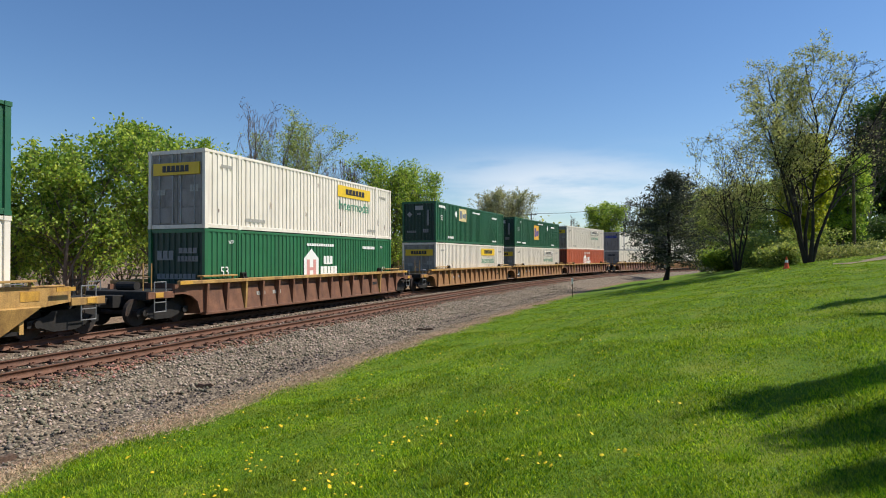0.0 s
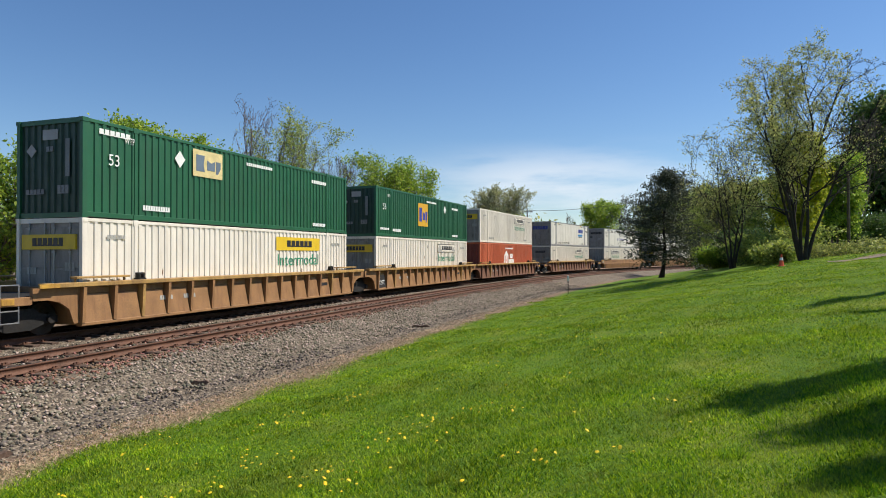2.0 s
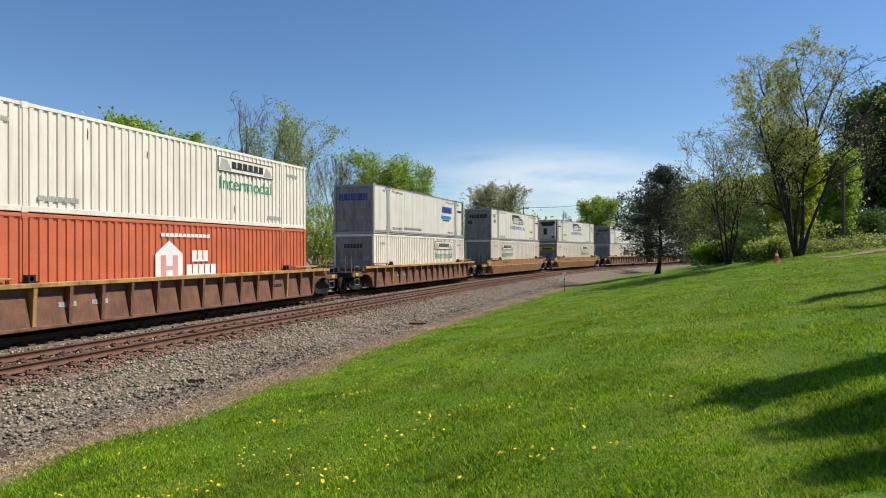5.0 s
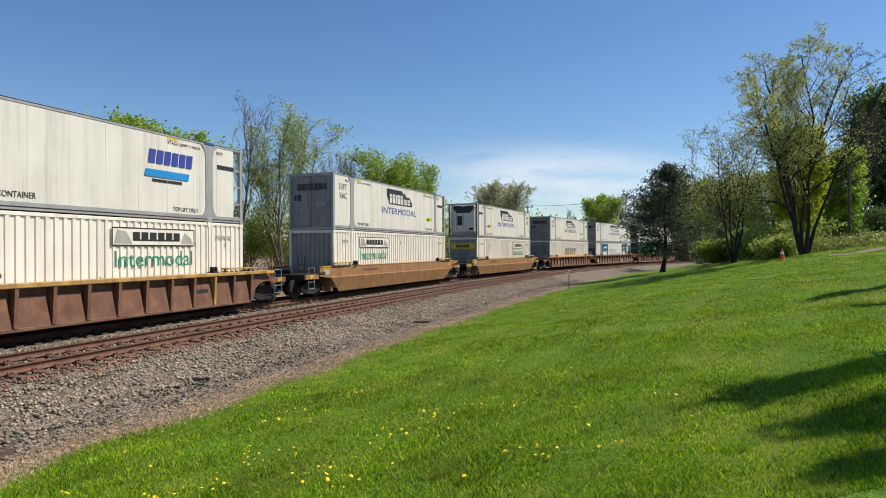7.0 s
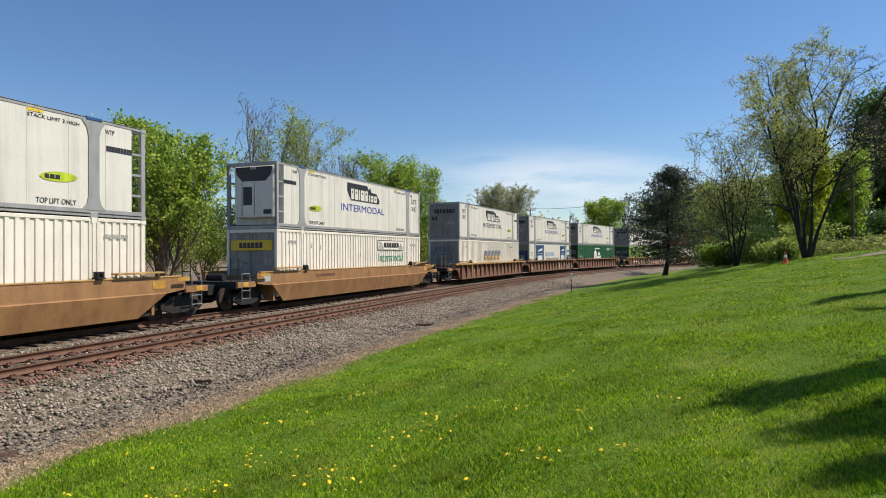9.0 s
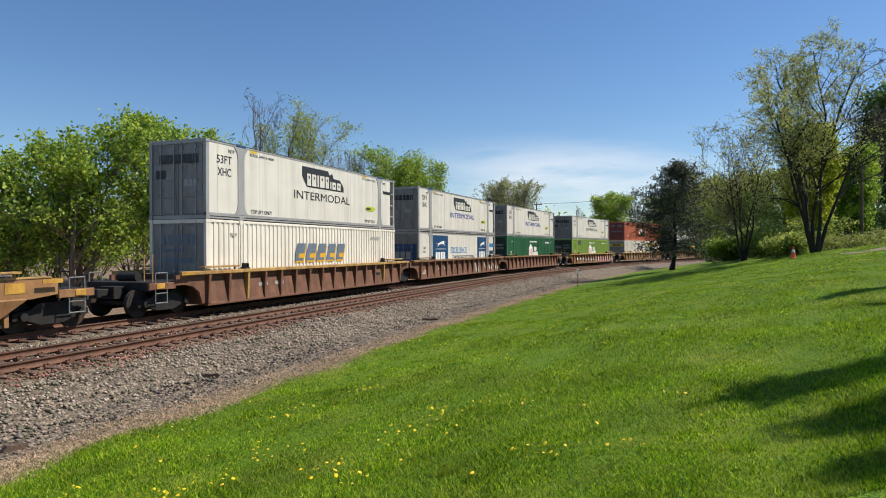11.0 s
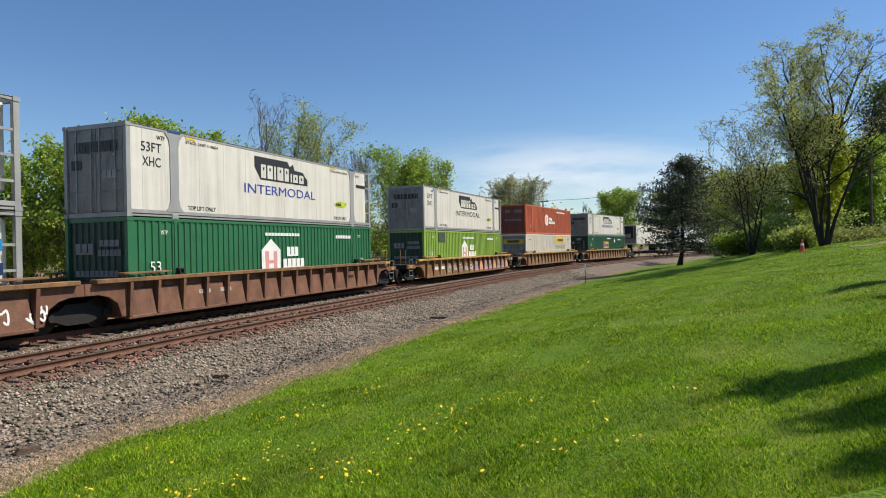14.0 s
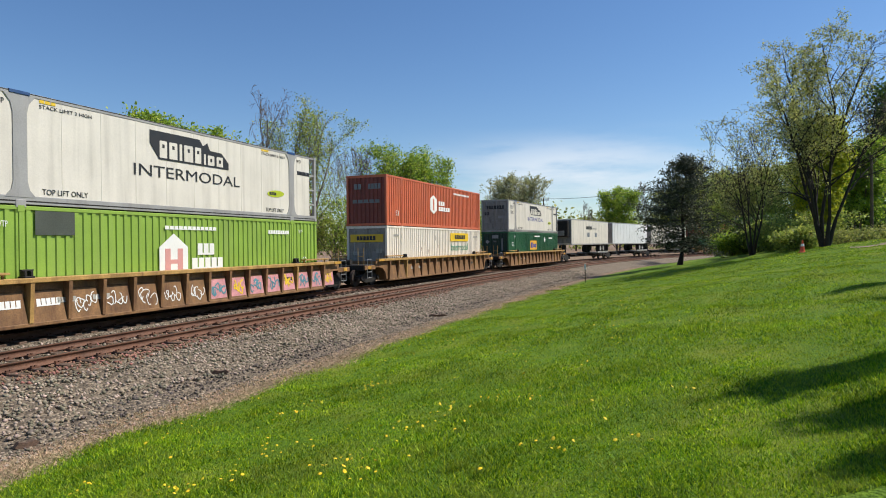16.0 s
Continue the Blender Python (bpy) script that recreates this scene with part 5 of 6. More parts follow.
def cold_marks(c, flip=1, size_mark=True):
    s = -flip
    if size_mark:
        fitted(c, "53FT", s * 7.07 - 0.42, s * 7.07 + 0.42, 2.08, 2.38, "ink_black")
        fitted(c, "XHC", s * 7.07 - 0.38, s * 7.07 + 0.38, 1.62, 1.92, "ink_black")
    fitted(c, "WTP", -6.85, -6.5, 2.5, 2.64, "ink_black")
    fitted(c, "WTP", 6.5, 6.85, 2.5, 2.64, "ink_black")
    fitted(c, "TOP LIFT ONLY", -5.5, -4.1, 0.3, 0.45, "ink_black")
    fitted(c, "TOP LIFT ONLY", 4.25, 5.5, 0.3, 0.45, "ink_black")
    for x in (-5.55, 4.0):
        fitted(c, "STACK LIMIT 3 HIGH", x, x + 1.6, 2.56, 2.66, "ink_black")
        bars(c, x, x + 0.5, 2.70, 2.78, 1, "ink_yellow", cuts=3)
    bars(c, flip * 7.05 - 0.5, flip * 7.05 + 0.5, 2.0, 2.16, 1, "ink_black", cuts=9)
    for x in (-6.1, 6.1):
        part("twist_block", boxes((x - 0.28, x + 0.28, -HALF - 0.02, -HALF + 0.08, TALL - 0.08, TALL + 0.012), bevel=0.01), M["block_blue"], c, "blue lifting block")
        part("lift_shoe", boxes((x - 0.14, x + 0.14, -HALF - 0.015, -HALF + 0.08, -0.06, 0.14), bevel=0.01), M["greypost"], c)


def cold_livery(ink="ink_blue", flip=1):
    def put(c):
        cold_marks(c, flip)
        y = -HALF + 0.003
        # black drop-shadow company mark, its pale letters as plain shapes
        p = part("company_mark", slab(bmesh.new(), [(-1.8, 2.2), (-1.8, 2.62), (0.45, 2.62), (0.62, 2.42), (0.85, 2.55), (0.98, 2.3), (1.6, 2.28), (1.98, 1.95), (1.98, 1.72), (-1.42, 1.72)], y - 0.004, y + 0.004),
                 M["ink_black"], c, "black company mark")
        for x0, x1, z1 in ((-1.4, -1.08, 2.3), (-0.98, -0.62, 2.3), (-0.52, -0.4, 2.3), (-0.3, 0.12, 2.3), (0.22, 0.52, 2.3), (0.66, 0.76, 2.12), (0.86, 1.2, 2.1), (1.32, 1.66, 2.1)):
            part("company_name", slab(bmesh.new(), [(x0, 1.78), (x1, 1.78), (x1, z1), (x1 - 0.02, z1 + 0.03), (x0 + 0.02, z1 + 0.03), (x0, z1)], y - 0.009, y - 0.004), M["white"], p)
            if x1 - x0 > 0.25:
                m = (x0 + x1) / 2
                part("company_name", boxes((m - 0.05, m + 0.05, y - 0.012, y - 0.009, z1 - 0.2, z1 - 0.08)), M["ink_black"], p)
        fitted(c, "INTERMODAL", -2.45, 2.62, 1.13, 1.5, ink)
        bm = bmesh.new()
        x = 4.95 * flip
        slab(bm, [(x + 0.58 * math.cos(a) + 0.1 * math.sin(a), 1.05 + 0.14 * math.sin(a)) for a in (math.tau * i / 20 for i in range(20))], y - 0.003, y + 0.003)
        badge = part("badge", bm, M["badge_lime"], c, "yellow-lime oval badge")
        bars(badge, x - 0.45, x + 0.05, 0.98, 1.1, 1, "ink_black", y - 0.006, cuts=3)
        if flip > 0:
            bars_end(c, -0.95, 0.85, 2.04, 2.36, 7, "ink_black", -LONG / 2 + 0.02)
            bars_end(c, -0.9, -0.3, 1.2, 1.45, 3, "greypost", -LONG / 2 + 0.02)
            bars_end(c, 0.55, 1.0, 1.5, 1.8, 3, "ink_black", -LONG / 2 + 0.02)
    return put


def blue_mark(c):
    cold_marks(c, 1, False)
    y = -HALF - 0.008
    for i in range(6):
        x = 3.12 + i * 0.35
        part("company_name", slab(bmesh.new(), [(x, 1.83), (x + 0.28, 1.83), (x + 0.34, 2.28), (x + 0.06, 2.28)], y - 0.003, y + 0.003), M["ink_blue"], c)
    part("underline", slab(bmesh.new(), [(2.95, 1.38), (4.98, 1.38), (5.04, 1.62), (3.02, 1.62)], y - 0.003, y + 0.003), M["ink_cyan"], c, "blue stripe under the company name")
    bars(c, 3.3, 4.7, 1.22, 1.32, 1, "ink_black", cuts=12)
    fitted(c, "SUPER CUBE REEFER CONTAINER", -3.7, -0.85, 0.34, 0.5, "ink_black")
    fitted(c, "53", 7.5, 7.8, 0.3, 0.5, "ink_black")
    bars_end(c, -0.95, 0.95, 1.95, 2.35, 6, "ink_blue", -LONG / 2 + 0.02)


def slant_letters(c):
    y = -HALF - 0.004
    for i in range(5):
        x = -2.45 + i * 0.9
        gold = part("company_name", slab(bmesh.new(), [(x + 0.06, 1.2), (x + 0.74, 1.2), (x + 0.98, 1.95), (x + 0.3, 1.95)], y - 0.003, y + 0.003), M["ink_gold"], c)
        part("company_name", slab(bmesh.new(), [(x, 1.28), (x + 0.68, 1.28), (x + 0.72, 1.4), (x + 0.3, 1.4), (x + 0.34, 1.6), (x + 0.8, 1.62), (x + 0.92, 2.05), (x + 0.24, 2.05)], y - 0.009, y - 0.003), M["ink_slate"], gold)
    bars(c, -6.75, -6.35, 2.3, 2.42, 1, "ink_pale", cuts=3)
    bars(c, 5.0, 6.0, 2.3, 2.45, 1, "ink_pale", cuts=8)
    for i in range(5):
        bars_end(c, -0.9 + i * 0.36, -0.62 + i * 0.36, 1.95, 2.35, 1, "ink_slate", -LONG / 2 + 0.02)
    bars_end(c, -0.4, 0.9, 1.7, 1.82, 10, "ink_slate", -LONG / 2 + 0.02)
    bars_end(c, -0.8, 0.6, 1.3, 1.5, 9, "ink_slate", -LONG / 2 + 0.02)


def sea_panels(c):
    """Blue picture panels on a white box, with a slogan between."""
    fitted(c, "EXCELLENCE", -2.42, 0.92, 1.45, 1.9, "ink_cyan")
    fitted(c, "THROUGH EXECUTION", -2.1, 2.6, 0.96, 1.28, "ink_deep")
    y = -HALF - 0.016
    for x0, x1, s in ((-5.75, -3.0, 1.0), (3.4, 5.7, 0.8)):
        p = panel(c, x0, x1, 0.3, 2.7, "sea_blue", label="deep blue picture panel")
        m = (x0 + x1) / 2
        part("emblem", slab(bmesh.new(), [(m - 0.95 * s, 2.2), (m - 0.55 * s, 2.12), (m - 0.1 * s, 2.22), (m + 0.45 * s, 2.33), (m + 0.85 * s, 2.24), (m + 0.55 * s, 2.2), (m + 0.75 * s, 1.98), (m + 0.4 * s, 2.12), (m - 0.2 * s, 2.07), (m - 0.6 * s, 1.92), (m - 0.45 * s, 2.06)], y - 0.003, y + 0.003), M["ink_white"], p)
        part("emblem", slab(bmesh.new(), [(m - 0.9 * s, 1.74), (m + 0.9 * s, 1.74), (m + 0.9 * s, 1.77), (m - 0.9 * s, 1.77)], y - 0.003, y + 0.003), M["ink_white"], p)
        for i in range(4):
            x = m + (-0.9 + i * 0.45) * s
            part("company_name", slab(bmesh.new(), [(x, 1.05), (x + 0.33 * s, 1.05), (x + 0.33 * s, 1.55), (x, 1.55)], y - 0.003, y + 0.003), M["ink_white"], p)
    part("end_panel", boxes((-LONG / 2 + 0.022, -LONG / 2 + 0.05, -1.12, 1.12, 0.2, 2.1)), M["sea_blue"], c, "deep blue picture on the doors")
    bars_end(c, -0.8, 0.8, 1.1, 1.6, 4, "greypost", -LONG / 2 + 0.012)
    fitted(c, "53FT", -7.3, -6.9, 1.75, 1.9, "ink_black")
    fitted(c, "XHC", -7.3, -6.95, 1.5, 1.65, "ink_black")
    bars(c, 6.5, 7.6, 1.9, 2.2, 1, "ink_cyan", cuts=5)
    bars(c, 6.5, 7.6, 1.3, 1.6, 1, "ink_deep", cuts=7)


# ---- well cars


def well_side(k=15, half=8.25):
    """The recessed plate between the posts; its upper part lies deeper."""
    bm = bmesh.new()
    block(bm, -half, half, -1.385, -1.36, 0.3, 1.3)
    for i in range(k):
        x0 = -half + 2 * half * i / k + 0.07
        x1 = -half + 2 * half * (i + 1) / k - 0.07
        # pressed plate, proud at its foot and sunk at its head
        v = [bm.verts.new(p) for p in ((x0, -1.53, 0.3), (x1, -1.53, 0.3), (x1 - 0.08, -1.43, 1.1), (x0 + 0.08, -1.43, 1.1), (x0, -1.384, 0.3), (x1, -1.384, 0.3), (x1 - 0.08, -1.384, 1.12), (x0 + 0.08, -1.384, 1.12))]
        for f in ((0, 1, 2, 3), (3, 2, 6, 7), (1, 5, 6, 2), (4, 0, 3, 7)):
            bm.faces.new([v[k] for k in f])
    return bm


def top_chord():
    return boxes((-9.5, 9.5, -1.64, -1.33, 1.32, 1.45), bevel=0.015)


def low_chord():
    return boxes((-8.3, 8.3, -1.545, -1.30, 0.2, 0.3), bevel=0.015)


def rib():
    bm = bmesh.new()
    for y0, y1, w in ((-1.6, -1.38, 0.055),):
        lo = [bm.verts.new(v) for v in ((-w, -1.38, 0.3), (w, -1.38, 0.3), (w, -1.565, 0.3), (-w, -1.565, 0.3))]
        hi = [bm.verts.new(v) for v in ((-w, -1.38, 1.32), (w, -1.38, 1.32), (w, -1.62, 1.32), (-w, -1.62, 1.32))]
        bm.faces.new(hi)
        bm.faces.new(lo[::-1])
        for i in range(4):
            bm.faces.new((lo[i], lo[(i + 1) % 4], hi[(i + 1) % 4], hi[i]))
    bmesh.ops.recalc_face_normals(bm, faces=bm.faces)
    return bm


def shoulder(e=1):
    """End of the side, arched over the wheels."""
    bm = bmesh.new()
    o = [(8.2, 1.33), (9.75, 1.33), (9.75, 1.0), (9.3, 1.0), (8.95, 0.92), (8.65, 0.72), (8.5, 0.3), (8.2, 0.3)]
    return slab(bm, [(e * x, z) for x, z in o], -1.47, -1.36)


def plain_side():
    """Smooth pressed side: upright band above, belly tapered at both ends, a bent edge along it."""
    bm = slab(bmesh.new(), [(-9.7, 1.45), (9.7, 1.45), (9.7, 1.02), (8.9, 0.93), (-8.9, 0.93), (-9.7, 1.02)], -1.48, -1.36)
    # belly plate that leans in towards its foot
    top = [bm.verts.new(v) for v in ((-8.75, -1.55, 0.93), (8.75, -1.55, 0.93))]
    low = [bm.verts.new(v) for v in ((-7.7, -1.36, 0.2), (7.7, -1.36, 0.2))]
    back = [bm.verts.new(v) for v in ((-8.75, -1.47, 0.97), (8.75, -1.47, 0.97))]
    bm.faces.new((low[0], low[1], top[1], top[0]))
    bm.faces.new((top[0], top[1], back[1], back[0]))
    return bm


def end_deck(e):
    """Platform over the truck with a draft sill and a coupler."""
    f = lambda a, b: tuple(sorted((e * a, e * b)))
    bm = boxes((*f(8.3, 10.6), -1.3, 1.3, 1.02, 1.14), (*f(8.5, 11.2), -0.3, 0.3, 0.62, 1.02), (*f(10.6, 10.75), -1.35, 1.35, 0.85, 1.14), bevel=0.01)
    return bm


def coupler(e):
    f = lambda a, b: tuple(sorted((e * a, e * b)))
    return boxes((*f(11.2, 11.6), -0.12, 0.12, 0.72, 0.95), (*f(11.55, 11.74), -0.2, 0.16, 0.68, 0.98), bevel=0.03)


def ladder(e, y=-1.42):
    bm = bmesh.new()
    for x in (10.1, 10.6):
        tube(bm, (e * x, y, 0.45), (e * x, y, 1.45), 0.018, 6)
    for z in (0.47, 0.78, 1.1, 1.44):
        tube(bm, (e * 10.1, y, z), (e * 10.6, y, z), 0.018, 6)
    return bm


def grab(e):
    bm = bmesh.new()
    for y in (-1.1, -0.75):
        tube(bm, (e * 10.4, y, 1.1), (e * 10.4, y, 2.05), 0.022, 6)
    tube(bm, (e * 10.4, -1.1, 1.6), (e * 10.4, -0.75, 1.6), 0.018, 6)
    return bm


def guide():
    """Raised walkway rail on the sill, ending at a locking bracket."""
    return boxes((-0.95, 0.95, -1.64, -1.36, 0, 0.06), (-0.9, -0.84, -1.5, -1.44, -0.1, 0), (0.84, 0.9, -1.5, -1.44, -0.1, 0), bevel=0.008)


def bracket():
    return boxes((-0.14, 0.14, -1.6, -1.34, 0, 0.05), (-0.12, -0.05, -1.56, -1.38, 0.05, 0.17), (0.05, 0.12, -1.56, -1.38, 0.05, 0.17), (-0.16, 0.16, -1.52, -1.42, 0.17, 0.22), bevel=0.01)


def bogie_frame():
    bm = bmesh.new()
    for s in (-1, 1):
        y0, y1 = sorted((s * 0.93, s * 1.1))
        slab(bm, [(-1.15, 0.55), (-0.65, 0.62), (-0.4, 0.78), (0.4, 0.78), (0.65, 0.62), (1.15, 0.55), (1.15, 0.36), (0.75, 0.34), (0.35, 0.2), (-0.35, 0.2), (-0.75, 0.34), (-1.15, 0.36)], y0, y1)
        for x in (-0.18, 0.0, 0.18):
            tube(bm, (x, s * 1.02, 0.24), (x, s * 1.02, 0.62), 0.06, 8)
        for x in (-0.89, 0.89):
            tube(bm, (x, s * 1.08, 0.45), (x, s * 1.2, 0.45), 0.11, 10)
    block(bm, -0.2, 0.2, -1.0, 1.0, 0.5, 0.72)
    return bm


def wheelset():
    bm = tube(bmesh.new(), (0, -0.95, 0), (0, 0.95, 0), 0.08, 8)
    for s in (-1, 1):
        tube(bm, (0, s * 0.68, 0), (0, s * 0.82, 0), 0.45, 22)
        tube(bm, (0, s * 0.82, 0), (0, s * 0.83, 0), 0.36, 16)
        for i in range(5):
            a = math.tau * i / 5
            block(bm, 0.2 * math.cos(a) - 0.05, 0.2 * math.cos(a) + 0.05, *sorted((s * 0.82, s * 0.85)), 0.2 * math.sin(a) - 0.05, 0.2 * math.sin(a) + 0.05)
    return bm


WHEELS = []


def bogie(car, x):
    b = shared("truck", in_paint("bogie_frame", bogie_frame, M["black"]), M["black"], car, "black cast truck frame", Matrix.Translation((x, 0, 0)))
    for d in (-0.89, 0.89):
        w = shared("wheelset", in_paint("wheelset", wheelset, M["wheel"]), M["wheel"], b, at=Matrix.Translation((d, 0, 0.46)))
        WHEELS.append((w, d))
    return b


def well_car(k, paint, chord, plain=False, front="coupler", rear="coupler", label="", deco=None):
    """front and rear: coupler, joint (articulated, with the shared truck) or joint_only."""
    car = empty("well_car", label, "well car", "well cars of the train")
    p, c = M[paint], M[chord]
    for s in (1, -1):
        turn = Matrix.Identity(4) if s > 0 else Matrix.Rotation(math.pi, 4, "Z")
        if plain:
            shared("side_sill", in_paint("plain_side", plain_side, p), p, car, at=turn)
            shared("top_chord", in_paint("plain_chord", lambda: boxes((-9.5, 9.5, -1.5, -1.33, 1.45, 1.5), bevel=0.01), c), c, car, at=turn)
        else:
            shared("side_plate", in_paint("well_side", well_side, p), p, car, at=turn)
            shared("top_chord", in_paint("top_chord", top_chord, c), c, car, at=turn)
            shared("bottom_chord", in_paint("low_chord", low_chord, p), p, car, at=turn)
            for e in (-1, 1):
                shared("side_end", in_paint(f"shoulder{e}", lambda: shoulder(e), p), p, car, at=turn)
            for i in range(16):
                shared("post", in_paint("rib", rib, c if i in (2, 13) else p), p, car, at=turn @ Matrix.Translation((-8.25 + 1.1 * i, 0, 0)))
        top = 1.5 if plain else 1.45
        for e in (-1, 1):
            shared("walkway", in_paint("guide", guide, c), c, car, at=turn @ Matrix.Translation((e * 7.6, 0, top + 0.1)))
            shared("lock_bracket", in_paint("bracket", bracket, M["black"]), M["black"], car, at=turn @ Matrix.Translation((e * 6.1, 0, top)))
    shared("floor", in_paint("well_floor", lambda: boxes((-8.3, 8.3, -1.3, 1.3, 0.24, 0.33)), M["black"]), M["black"], car)
    for e in (-1, 1):
        shared("bulkhead", in_paint(f"bulkhead{e}", lambda: boxes((*sorted((e * 8.3, e * 8.42)), -1.34, 1.34, 0.25, 1.3)), p), p, car)
    for e, kind in ((-1, front), (1, rear)):
        shared("end_deck", in_paint(f"end_deck{e}" + ("j" if "joint" in kind else ""),
                                    (lambda: boxes((*sorted((e * 8.3, e * 9.7)), -1.2, 1.2, 0.95, 1.1), (*sorted((e * 8.4, e * 9.8)), -0.3, 0.3, 0.6, 0.95), bevel=0.01)) if "joint" in kind else (lambda: end_deck(e)),
                                    M["black"]), M["black"], car)
        if kind == "coupler":
            shared("coupler", in_paint(f"coupler{e}", lambda: coupler(e), M["black"]), M["black"], car)
            for s in (-1, 1):
                shared("ladder", in_paint(f"ladder{e}", lambda: ladder(e), M["steel"]), M["steel"], car, at=Matrix.Identity(4) if s < 0 else Matrix.Diagonal((1, -1, 1, 1)))
            shared("grab_rails", in_paint(f"grab{e}", lambda: grab(e), M["black" if plain else "yellow"]), M["black"], car)
            shared("step_plate", in_paint(f"step_plate{e}", lambda: boxes((*sorted((e * 9.75, e * 10.9)), -1.46, -1.36, 0.9, 1.12), bevel=0.01), p), p, car)
            shared("brake_cylinder", in_paint(f"brake{e}", lambda: tube(bmesh.new(), (e * 10.0, -0.1, 1.28), (e * 10.0, 0.7, 1.28), 0.15, 12), M["black"]), M["black"], car)
            part("reflector_plate", boxes((*sorted((e * 10.25, e * 10.6)), -1.48, -1.455, 0.93, 1.1), bevel=0.01), M["bright"], car, "orange-yellow end plate")
            part("placard", boxes((*sorted((e * 9.1, e * 9.7)), -1.665, -1.645, 1.33, 1.44)), M["bright"], car)
        if kind != "joint_only":
            bogie(car, e * PIVOT)
    if not plain:
        for x, ink in ((-4.95, "ink_pale"), (-3.85, "ink_pale"), (5.5, "ink_black")):
            on_plate(car, part("marking", comb(-0.3, 0.3, -0.07, 0.07, 5, 0.0), M[ink], car), x, 0.82)
    else:
        bars(car, -5.2, -3.4, 1.16, 1.28, 1, "brown", -1.486, cuts=14)
        part("warning_panel", boxes((8.2, 8.75, -1.492, -1.48, 1.1, 1.36)), M["bright"], car, "orange reflective panel")
        part("number_plate", boxes((-9.3, -8.8, -1.492, -1.48, 1.08, 1.38), bevel=0.003), M["ink_pale"], car)
    if deco:
        deco(car)
    MOVERS.append((car, k, 0.0))
    return car


START = {-1: 9.77, 0: 33.28, 1: 56.78, 2: 76.50, 3: 96.02, 4: 119.55, 5: 143.04, 6: 166.59, 7: 190.49, 8: 210.28, 9: 229.83, 10: 253.30, 11: 276.81, 12: 300.34,
         13: 321.6, 14: 339.4, 15: 357.3, 16: 379.0}


def place_on_line(s):
    a, b = on_line(s - PIVOT), on_line(s + PIVOT)
    u = (b - a) / np.linalg.norm(b - a)
    m = (a + b) / 2
    return m, math.atan2(u[1], u[0])


